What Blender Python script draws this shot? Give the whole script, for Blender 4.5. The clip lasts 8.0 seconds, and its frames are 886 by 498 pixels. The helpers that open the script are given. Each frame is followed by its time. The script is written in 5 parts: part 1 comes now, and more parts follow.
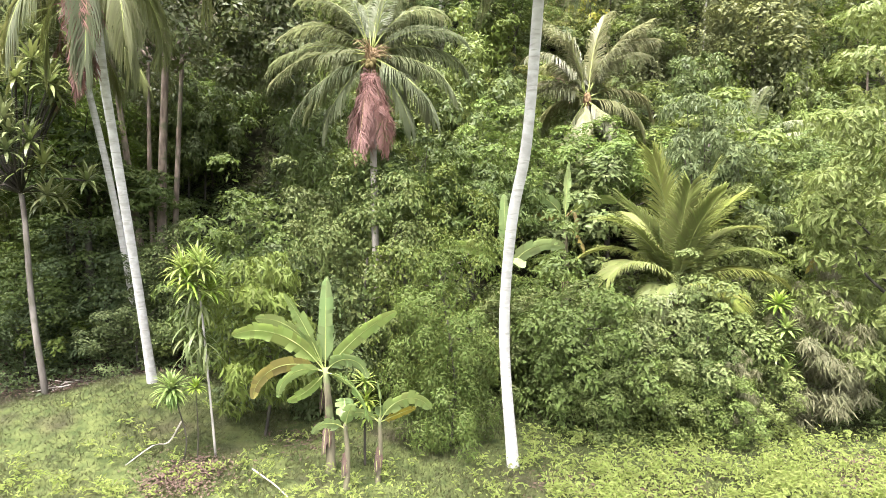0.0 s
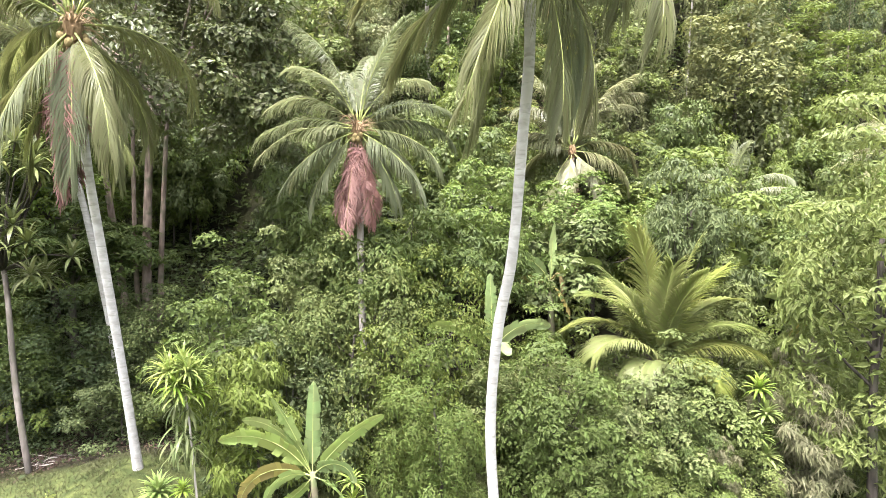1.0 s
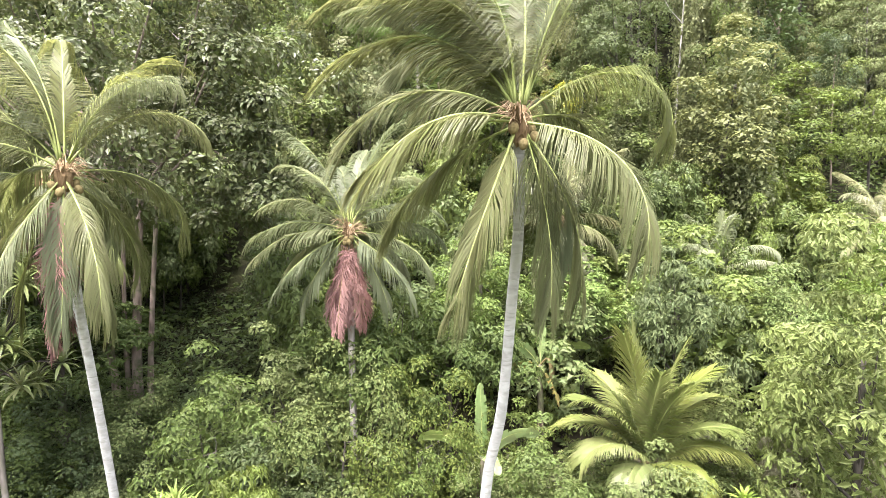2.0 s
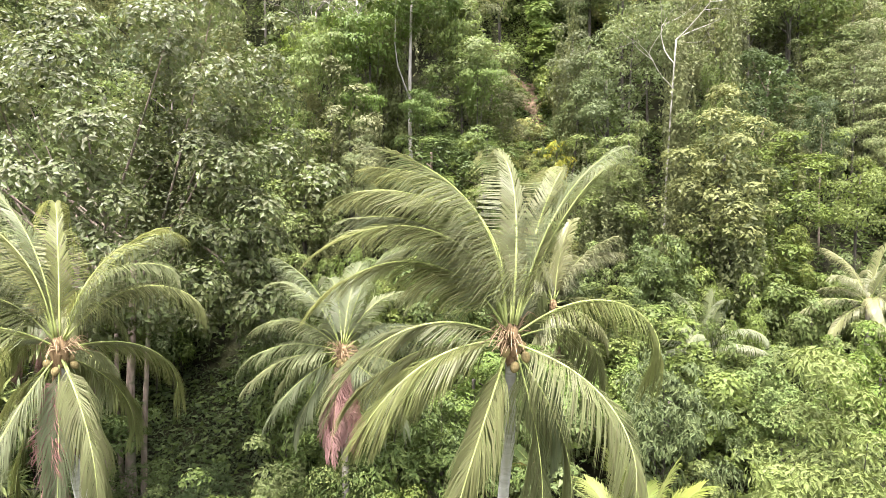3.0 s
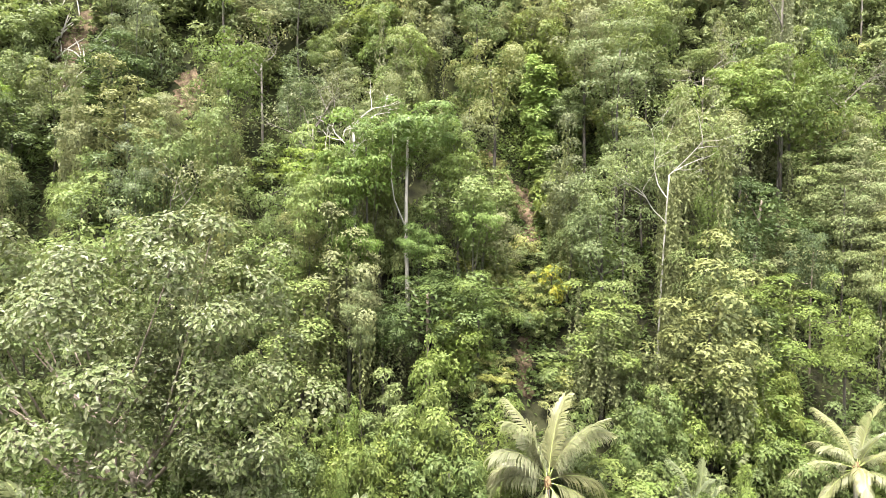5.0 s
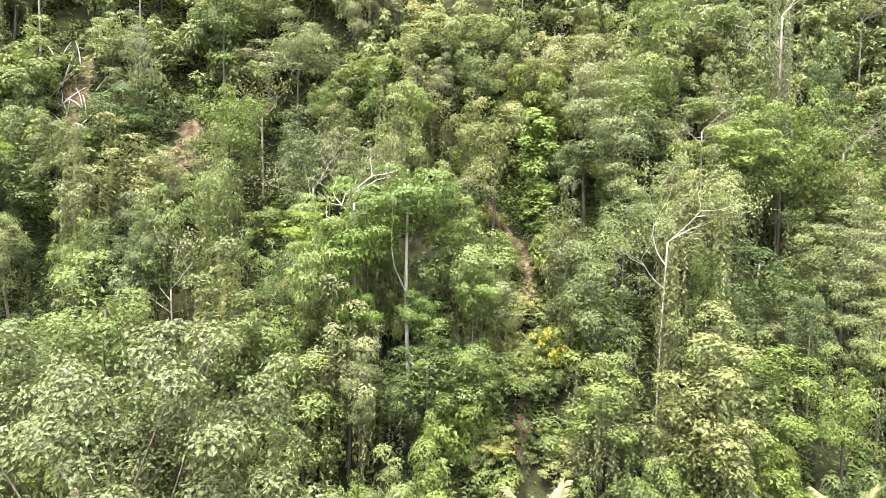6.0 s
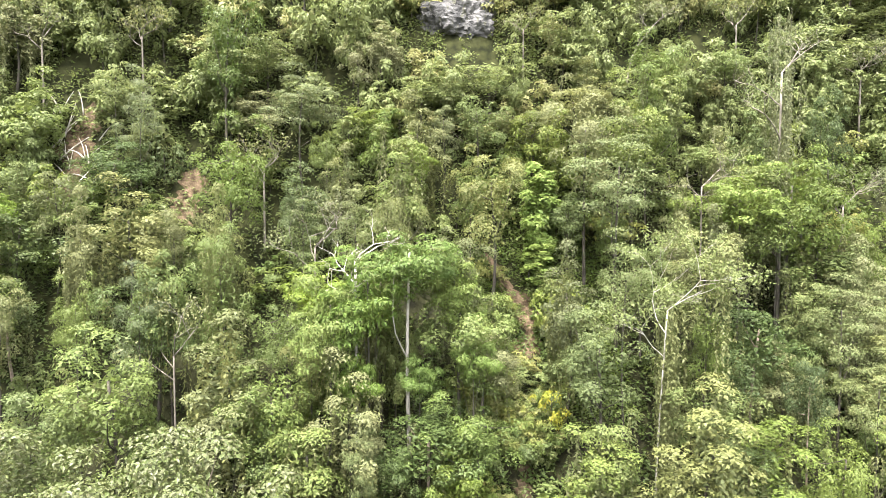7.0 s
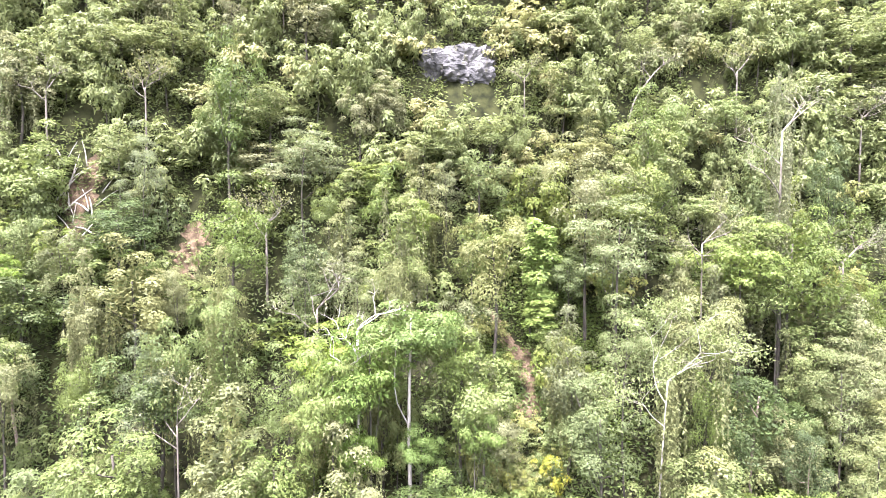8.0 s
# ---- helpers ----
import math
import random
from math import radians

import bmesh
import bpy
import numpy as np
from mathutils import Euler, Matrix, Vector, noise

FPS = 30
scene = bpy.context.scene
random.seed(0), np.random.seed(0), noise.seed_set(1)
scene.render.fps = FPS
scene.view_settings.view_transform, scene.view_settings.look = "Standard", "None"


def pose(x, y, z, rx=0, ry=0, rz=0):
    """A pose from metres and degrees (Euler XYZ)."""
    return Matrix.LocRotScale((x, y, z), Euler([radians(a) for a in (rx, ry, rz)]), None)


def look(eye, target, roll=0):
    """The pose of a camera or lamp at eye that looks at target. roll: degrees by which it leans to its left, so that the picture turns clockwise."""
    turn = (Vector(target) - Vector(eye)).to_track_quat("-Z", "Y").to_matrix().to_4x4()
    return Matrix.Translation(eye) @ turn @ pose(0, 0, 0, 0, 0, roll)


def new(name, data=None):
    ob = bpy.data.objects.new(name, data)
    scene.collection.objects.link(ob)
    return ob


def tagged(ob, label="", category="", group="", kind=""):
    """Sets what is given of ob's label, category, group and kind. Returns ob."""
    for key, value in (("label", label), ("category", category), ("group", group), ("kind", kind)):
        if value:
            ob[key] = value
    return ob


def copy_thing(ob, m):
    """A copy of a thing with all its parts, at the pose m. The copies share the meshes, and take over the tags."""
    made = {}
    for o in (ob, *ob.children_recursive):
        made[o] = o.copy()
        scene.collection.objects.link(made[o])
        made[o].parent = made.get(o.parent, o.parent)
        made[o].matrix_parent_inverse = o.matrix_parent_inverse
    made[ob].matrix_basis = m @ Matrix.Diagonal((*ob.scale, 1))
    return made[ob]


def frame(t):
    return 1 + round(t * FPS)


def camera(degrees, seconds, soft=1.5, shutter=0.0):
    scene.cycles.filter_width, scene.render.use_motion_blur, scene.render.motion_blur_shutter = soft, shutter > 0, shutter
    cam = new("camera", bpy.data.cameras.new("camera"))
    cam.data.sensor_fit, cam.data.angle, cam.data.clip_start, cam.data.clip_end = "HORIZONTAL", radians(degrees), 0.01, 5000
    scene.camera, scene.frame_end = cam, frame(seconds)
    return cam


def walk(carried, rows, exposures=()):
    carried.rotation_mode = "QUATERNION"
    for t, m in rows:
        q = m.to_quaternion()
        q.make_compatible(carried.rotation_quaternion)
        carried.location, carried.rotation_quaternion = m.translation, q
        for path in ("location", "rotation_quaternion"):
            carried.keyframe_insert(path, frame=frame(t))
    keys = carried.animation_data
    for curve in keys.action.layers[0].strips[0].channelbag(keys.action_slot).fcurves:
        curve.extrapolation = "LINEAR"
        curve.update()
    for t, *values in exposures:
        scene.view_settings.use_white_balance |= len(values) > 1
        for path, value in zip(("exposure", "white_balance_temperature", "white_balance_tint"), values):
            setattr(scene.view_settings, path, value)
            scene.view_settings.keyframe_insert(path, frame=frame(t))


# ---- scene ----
# A drone rises straight up, thirty metres, in front of a steep wooded hill.
cam = camera(72.0, 8.0, soft=0.85)
EYE, RISE, PITCH = 5.5, 30.0, -2.9
ROWS = [
    (0.0, 0.0, 0.0), (0.5, 0.0344, -0.66), (1.0, 0.0748, -1.26), (1.5, 0.1242, -1.76), (2.0, 0.1790, -2.16),
    (2.5, 0.2390, -2.51), (3.0, 0.3048, -2.85), (3.5, 0.3734, -3.07), (4.0, 0.4415, -3.15), (4.5, 0.5081, -3.19),
    (5.0, 0.5755, -3.22), (5.5, 0.6435, -3.23), (6.0, 0.7129, -3.24), (6.5, 0.7829, -3.25), (7.0, 0.8534, -3.15),
    (7.5, 0.9271, -3.07), (8.0, 1.0, -3.01),
]
walk(cam, [(t, pose(0, 0, EYE + RISE * z, 90 + PITCH, 0, yaw)) for t, z, yaw in ROWS],
     exposures=[(0.0, 4.12, 6350, 14), (1.5, 4.2, 6200, 18), (3.0, 4.05, 6350, 16), (4.5, 4.12, 6450, 11), (7.2, 4.25, 6450, 12), (7.6, 4.38, 6400, 14), (8.0, 4.78, 5950, 26)])

# ---- light: bright overcast sky, a veiled sun high on the left ----
SUN_EL, SUN_AZ = 74.0, 215.0
world = bpy.data.worlds.new("sky")
scene.world = world
world.use_nodes = True
wn = world.node_tree.nodes
sky = wn.new("ShaderNodeTexSky")
sky.sky_type, sky.sun_disc = "NISHITA", False
sky.sun_elevation, sky.sun_rotation = radians(SUN_EL), radians(SUN_AZ)
sky.dust_density, sky.air_density, sky.ozone_density = 7.0, 1.0, 0.5
cloud = wn.new("ShaderNodeHueSaturation")  # a veil of cloud takes most of the blue
cloud.inputs["Saturation"].default_value = 0.35
world.node_tree.links.new(sky.outputs[0], cloud.inputs["Color"])
world.node_tree.links.new(cloud.outputs[0], wn["Background"].inputs[0])
wn["Background"].inputs[1].default_value = 0.09
sun = new("sun", bpy.data.lights.new("sun", "SUN"))
sun.data.energy, sun.data.angle, sun.data.color = 1.2, radians(28.0), (1.0, 0.97, 0.93)
a, e = radians(SUN_AZ), radians(SUN_EL)
sun.matrix_world = look((60 * math.sin(a) * math.cos(e), 60 * math.cos(a) * math.cos(e), 60 * math.sin(e)), (0, 0, 0))

rng = np.random.default_rng(7)


# ---- materials ----
def material(name):
    m = bpy.data.materials.new(name)
    m.use_nodes = True
    return m, m.node_tree.nodes, m.node_tree.links, m.node_tree.nodes["Principled BSDF"]


def mixed(n, l, fac, a, b):
    x = n.new("ShaderNodeMix")
    x.data_type = "RGBA"
    for sock, v in ((x.inputs[0], fac), (x.inputs[6], a), (x.inputs[7], b)):
        if hasattr(v, "links"):
            l.new(v, sock)
        elif isinstance(v, (int, float)):
            sock.default_value = v
        else:
            sock.default_value = (*v, 1)
    return x.outputs[2]


def noised(n, l, scale, detail=4.0, stretch=(1, 1, 1), space="Object"):
    c = n.new("ShaderNodeTexCoord")
    mp = n.new("ShaderNodeMapping")
    mp.inputs["Scale"].default_value = stretch
    l.new(c.outputs[space], mp.inputs[0])
    t = n.new("ShaderNodeTexNoise")
    t.inputs["Scale"].default_value, t.inputs["Detail"].default_value = scale, detail
    l.new(mp.outputs[0], t.inputs["Vector"])
    return t.outputs["Fac"]


def ramped(n, l, fac, lo, hi):
    r = n.new("ShaderNodeMapRange")
    r.inputs[1].default_value, r.inputs[2].default_value = lo, hi
    l.new(fac, r.inputs[0])
    return r.outputs[0]


def bumped(n, l, b, fac, strength, dist=0.02):
    x = n.new("ShaderNodeBump")
    x.inputs["Strength"].default_value, x.inputs["Distance"].default_value = strength, dist
    l.new(fac, x.inputs["Height"])
    l.new(x.outputs[0], b.inputs["Normal"])


LEAF_TONE = np.array([0.75, 0.60, 0.89])


def leaf_material(name, dark, light, glow=0.32, rough=0.5, vary=0.4, gloss=0.1):
    """Leaves: each leaf has its own tone, each plant too; light shines through."""
    m, n, l, b = material(name)
    dark, light = tuple(np.array(dark) * LEAF_TONE * 1.5), tuple(np.array(light) * LEAF_TONE * 0.68)
    g, o = n.new("ShaderNodeNewGeometry"), n.new("ShaderNodeObjectInfo")
    col = mixed(n, l, g.outputs["Random Per Island"], dark, light)
    h = n.new("ShaderNodeHueSaturation")
    r = n.new("ShaderNodeMapRange")
    r.inputs[3].default_value, r.inputs[4].default_value = 1 - vary * 0.5, 1 + vary * 0.5
    l.new(o.outputs["Random"], r.inputs[0])
    # broad patches of lighter and darker growth, a few metres across
    patch = n.new("ShaderNodeMath")
    patch.operation = "MULTIPLY"
    r3 = n.new("ShaderNodeMapRange")
    r3.inputs[1].default_value, r3.inputs[2].default_value, r3.inputs[3].default_value, r3.inputs[4].default_value = 0.35, 0.65, 1 - vary * 0.35, 1 + vary * 0.35
    l.new(noised(n, l, 0.33, 2), r3.inputs[0])
    l.new(r.outputs[0], patch.inputs[0])
    l.new(r3.outputs[0], patch.inputs[1])
    l.new(patch.outputs[0], h.inputs["Value"])
    r2 = n.new("ShaderNodeMapRange")
    r2.inputs[3].default_value, r2.inputs[4].default_value = 0.505, 0.483
    l.new(o.outputs["Random"], r2.inputs[0])
    l.new(r2.outputs[0], h.inputs["Hue"])
    spread = n.new("ShaderNodeMath")
    spread.operation = "MULTIPLY"
    spread.inputs[1].default_value = 7.31
    l.new(o.outputs["Random"], spread.inputs[0])
    wrap = n.new("ShaderNodeMath")
    wrap.operation = "FRACT"
    l.new(spread.outputs[0], wrap.inputs[0])
    r4 = n.new("ShaderNodeMapRange")
    r4.inputs[3].default_value, r4.inputs[4].default_value = 0.9, 1.12
    l.new(wrap.outputs[0], r4.inputs[0])
    l.new(r4.outputs[0], h.inputs["Saturation"])
    l.new(col, h.inputs["Color"])
    l.new(h.outputs[0], b.inputs["Base Color"])
    b.inputs["Roughness"].default_value = rough
    b.inputs["Specular IOR Level"].default_value = gloss
    t = n.new("ShaderNodeBsdfTranslucent")
    t2 = n.new("ShaderNodeHueSaturation")
    t2.inputs["Value"].default_value, t2.inputs["Hue"].default_value, t2.inputs["Saturation"].default_value = 1.35, 0.492, 1.05
    l.new(h.outputs[0], t2.inputs["Color"])
    l.new(t2.outputs[0], t.inputs[0])
    mx = n.new("ShaderNodeMixShader")
    mx.inputs[0].default_value = glow
    l.new(b.outputs[0], mx.inputs[1])
    l.new(t.outputs[0], mx.inputs[2])
    l.new(mx.outputs[0], n["Material Output"].inputs[0])
    return m


def bark_material(name, dark, light, scale=6.0, stretch=(1, 1, 0.25), patch=None, rings=None):
    m, n, l, b = material(name)
    f = noised(n, l, scale, 6, stretch)
    col = mixed(n, l, ramped(n, l, f, 0.35, 0.65), dark, light)
    if patch:
        col = mixed(n, l, ramped(n, l, noised(n, l, 1.7, 3), 0.5, 0.66), col, patch)
    if rings:
        col = mixed(n, l, ramped(n, l, noised(n, l, 2.2, 4, (1.2, 1.2, 8.0)), 0.57, 0.66), col, rings)
    l.new(col, b.inputs["Base Color"])
    b.inputs["Roughness"].default_value = 0.9
    b.inputs["Specular IOR Level"].default_value = 0.1
    bumped(n, l, b, f, 0.6, 0.03)
    return m


LEAF = {
    "bush": leaf_material("leaf_bush", (0.036, 0.070, 0.011), (0.112, 0.174, 0.030), vary=0.4, glow=0.2, gloss=0.07),
    "fine": leaf_material("leaf_fine", (0.048, 0.092, 0.016), (0.115, 0.178, 0.036), vary=0.1, glow=0.25, gloss=0.07),
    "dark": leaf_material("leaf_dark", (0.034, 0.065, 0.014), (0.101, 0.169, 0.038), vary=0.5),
    "mid": leaf_material("leaf_mid", (0.057, 0.103, 0.019), (0.142, 0.214, 0.046), vary=0.45),
    "light": leaf_material("leaf_light", (0.066, 0.116, 0.021), (0.134, 0.210, 0.045), vary=0.3, glow=0.34),
    "olive": leaf_material("leaf_olive", (0.069, 0.101, 0.028), (0.161, 0.216, 0.060)),
    "pale": leaf_material("leaf_pale", (0.052, 0.086, 0.021), (0.120, 0.160, 0.052), rough=0.45, vary=0.15, gloss=0.2),
    "grey": leaf_material("leaf_grey", (0.062, 0.105, 0.028), (0.155, 0.215, 0.066), vary=0.35),
    "bright": leaf_material("leaf_bright", (0.062, 0.122, 0.020), (0.130, 0.214, 0.041), vary=0.25, glow=0.34),
    "climber": leaf_material("leaf_climber", (0.115, 0.215, 0.03), (0.25, 0.385, 0.062), vary=0.02),
    "yellow": leaf_material("leaf_yellow", (0.10, 0.16, 0.025), (0.36, 0.42, 0.06), vary=0.1),
    "lime": leaf_material("leaf_lime", (0.105, 0.155, 0.032), (0.25, 0.31, 0.075), vary=0.3),
    "straw": leaf_material("leaf_straw", (0.078, 0.105, 0.036), (0.21, 0.255, 0.098), vary=0.2),
    "grass": leaf_material("leaf_grass", (0.026, 0.039, 0.012), (0.084, 0.108, 0.035), vary=0.3),
    "weed": leaf_material("leaf_weed", (0.122, 0.195, 0.038), (0.245, 0.347, 0.082), vary=0.1),
    "litter": leaf_material("leaf_litter", (0.05, 0.043, 0.022), (0.13, 0.118, 0.062), glow=0.05, rough=0.85),
    "frond": leaf_material("frond_green", (0.090, 0.132, 0.032), (0.173, 0.218, 0.064), glow=0.5, rough=0.42, vary=0.35, gloss=0.16),
    "frond_pale": leaf_material("frond_pale", (0.099, 0.149, 0.051), (0.199, 0.261, 0.099), glow=0.5, rough=0.42, vary=0.3, gloss=0.16),
    "frond_straw": leaf_material("frond_straw", (0.121, 0.166, 0.053), (0.226, 0.271, 0.098), glow=0.48, rough=0.42, vary=0.2, gloss=0.3),
    "frond_young": leaf_material("frond_young", (0.101, 0.163, 0.030), (0.209, 0.276, 0.069), glow=0.42, rough=0.38, vary=0.25, gloss=0.16),
    "frond_dead": leaf_material("frond_dead", (0.14, 0.102, 0.055), (0.33, 0.245, 0.145), glow=0.05, rough=0.85, vary=0.3),
    "banana": leaf_material("banana_green", (0.11, 0.2, 0.045), (0.22, 0.35, 0.085), glow=0.36, rough=0.36, vary=0.35),
    "banana_old": leaf_material("banana_yellowing", (0.17, 0.2, 0.03), (0.24, 0.25, 0.05), glow=0.3, rough=0.5, vary=0.3),
    "strap": leaf_material("strap_green", (0.11, 0.215, 0.03), (0.27, 0.42, 0.075), glow=0.3, rough=0.35, vary=0.2),
    "strap_dark": leaf_material("strap_dark", (0.075, 0.125, 0.03), (0.16, 0.23, 0.06), glow=0.2, rough=0.35, vary=0.3),
}
BARK = {
    "palm": bark_material("palm_bark", (0.25, 0.242, 0.22), (0.37, 0.36, 0.335), 5.0, (1, 1, 1.6), patch=(0.32, 0.31, 0.28), rings=(0.235, 0.225, 0.2)),
    "palm_brown": bark_material("palm_bark_brown", (0.15, 0.132, 0.11), (0.29, 0.265, 0.23)),
    "grey": bark_material("bark_grey", (0.018, 0.016, 0.012), (0.058, 0.05, 0.04), patch=(0.034, 0.04, 0.02)),
    "red": bark_material("bark_red", (0.075, 0.058, 0.045), (0.19, 0.15, 0.12), patch=(0.075, 0.075, 0.046)),
    "mottled": bark_material("bark_mottled", (0.06, 0.052, 0.043), (0.18, 0.16, 0.135), 3.0, patch=(0.09, 0.085, 0.06)),
    "white": bark_material("bark_white", (0.16, 0.15, 0.125), (0.29, 0.27, 0.235)),
    "fibre": bark_material("fibre_brown", (0.075, 0.047, 0.023), (0.17, 0.118, 0.062), 14.0),
    "husk": bark_material("coconut_husk", (0.085, 0.068, 0.03), (0.16, 0.125, 0.055), 8.0),
    "stem": bark_material("banana_stem", (0.045, 0.04, 0.025), (0.12, 0.107, 0.068), 5.0, (1, 1, 0.2), patch=(0.09, 0.115, 0.045)),
    "rib": bark_material("rib_green", (0.16, 0.19, 0.055), (0.27, 0.3, 0.11), 8.0),
    "stalk": bark_material("flower_stalk", (0.14, 0.095, 0.05), (0.25, 0.18, 0.11), 9.0),
}


# ---- mesh helpers ----
def raw_mesh(name, verts, loops, sizes, mats, index=None, smooth=False):
    me = bpy.data.meshes.new(name)
    verts = np.asarray(verts, np.float32)
    loops, sizes = np.asarray(loops, np.int32), np.asarray(sizes, np.int32)
    me.vertices.add(len(verts))
    me.vertices.foreach_set("co", verts.ravel())
    me.loops.add(len(loops))
    me.loops.foreach_set("vertex_index", loops)
    me.polygons.add(len(sizes))
    me.polygons.foreach_set("loop_start", np.concatenate(([0], np.cumsum(sizes)[:-1])).astype(np.int32))
    if index is not None:
        me.polygons.foreach_set("material_index", np.asarray(index, np.int32))
    me.polygons.foreach_set("use_smooth", np.full(len(sizes), smooth))
    me.update(calc_edges=True)
    for m in mats:
        me.materials.append(m)
    return me


def unit(v):
    return v / np.maximum(np.linalg.norm(v, axis=-1, keepdims=True), 1e-9)


def leaf_data(at, way, up, length, width, droop=0.12, fold=0.12, small=False):
    """Folded pointed leaves, two triangles each (small ones: one), from base points along ways; up: the side that faces the light."""
    way = unit(way)
    side = unit(np.cross(way, up))
    up = np.cross(side, way)
    L, W = np.broadcast_to(length, len(at))[:, None], np.broadcast_to(width, len(at))[:, None]
    tip = at + way * L - np.array([0, 0, 1]) * L * droop
    if small:
        v = np.stack([at + side * W / 2, tip, at - side * W / 2 + way * L * 0.25], 1).reshape(-1, 3)
        return v, np.arange(3 * len(at)), np.full(len(at), 3)
    mid = at + way * L * 0.45
    v = np.stack([at, mid + side * W / 2 + up * L * fold * 0.5, tip, mid - side * W / 2 + up * L * fold * 0.5], 1).reshape(-1, 3)
    b = 4 * np.arange(len(at))[:, None]
    return v, (b + np.array([0, 1, 2, 0, 2, 3])).ravel(), np.full(2 * len(at), 3)


def leaf_mesh(name, mat, *args, **kw):
    v, lo, s = leaf_data(*args, **kw)
    return raw_mesh(name, v, lo, s, [mat])


def tube_data(points, radii, sides=6, cap=True):
    p = np.asarray(points, float)
    r = np.broadcast_to(radii, len(p))
    t = unit(np.gradient(p, axis=0))
    ref = np.array([1.0, 0.2, 0.1]) if abs(t[0][0]) < 0.8 else np.array([0.1, 1.0, 0.2])
    u = unit(np.cross(t, ref))
    w = np.cross(t, u)
    a = np.linspace(0, 2 * np.pi, sides, endpoint=False)
    v = (p[:, None] + r[:, None, None] * (u[:, None] * np.cos(a)[None, :, None] + w[:, None] * np.sin(a)[None, :, None])).reshape(-1, 3)
    i, j = np.meshgrid(np.arange(len(p) - 1), np.arange(sides), indexing="ij")
    i, j = i.ravel(), j.ravel()
    k = (j + 1) % sides
    lo = np.stack([i * sides + j, i * sides + k, (i + 1) * sides + k, (i + 1) * sides + j], 1).ravel()
    s = np.full(len(i), 4)
    if cap:
        lo = np.concatenate([lo, np.arange(sides)[::-1], (len(p) - 1) * sides + np.arange(sides)])
        s = np.concatenate([s, [sides, sides]])
    return v, lo, s


def joined(parts):
    vs, ls, ss, n = [], [], [], 0
    for v, lo, s in parts:
        vs.append(v), ls.append(np.asarray(lo) + n), ss.append(s)
        n += len(v)
    return np.concatenate(vs), np.concatenate(ls), np.concatenate(ss)


def curve_points(points, count):
    """A smooth line through the given points (Catmull-Rom)."""
    p = np.asarray(points, float)
    p = np.concatenate([[2 * p[0] - p[1]], p, [2 * p[-1] - p[-2]]])
    out = []
    for t in np.linspace(0, len(p) - 3 - 1e-6, count):
        i, f = int(t), t - int(t)
        a, b, c, d = p[i:i + 4]
        out.append(0.5 * (2 * b + (c - a) * f + (2 * a - 5 * b + 4 * c - d) * f * f + (3 * b - a - 3 * c + d) * f ** 3))
    return np.array(out)


def part(name, me, parent, label=""):
    ob = new(name, me)
    ob.parent = parent
    return tagged(ob, label) if label else ob


def thing(name, at, label, category, group="", kind=""):
    ob = new(name)
    ob.empty_display_size = 0.2
    ob.location = at
    return tagged(ob, label, category, group, kind)


# ---- ground ----
PROFILE_Y = [-5000, -60, 17, 20, 26, 34, 40, 47.3, 53, 59, 66, 75, 92, 150, 400, 5000]
PROFILE_Z = [0, 0, 0, 0.6, 3.2, 9.5, 16.0, 25.0, 35.5, 48.5, 62, 76, 92, 112, 112, 112]
FINE_Y = np.linspace(-60, 160, 880)
FINE_Z = np.convolve(np.pad(np.interp(FINE_Y, PROFILE_Y, PROFILE_Z), 8, mode="edge"), np.ones(17) / 17, "valid")


def ground_z(x, y):
    """Height of the ground: a level clearing with a low knoll, then the steep hill with its gully."""
    x, y = np.asarray(x, float), np.asarray(y, float)
    z = np.interp(y, FINE_Y, FINE_Z)
    hill = np.clip((y - 22) / 15, 0, 1)
    z = z + hill * (1.3 * np.sin(x * 0.13 + 0.8) + 0.7 * np.sin(x * 0.31 + y * 0.17) + 0.35 * np.sin(x * 0.9 - y * 0.6))
    z = z - hill * 1.2 * np.exp(-((x - 8.2) / 2.5) ** 2)
    z = z + 1.22 * np.exp(-(((x + 7.9) / 3.2) ** 2 + ((y - 16.0) / 2.4) ** 2))
    z = z + 0.05 * np.sin(x * 1.3 + 0.4) * np.sin(y * 1.1) + 0.03 * np.sin(x * 3.1) * np.sin(y * 2.7 + 1)
    return z


def gz(x, y):
    return float(ground_z(x, y))


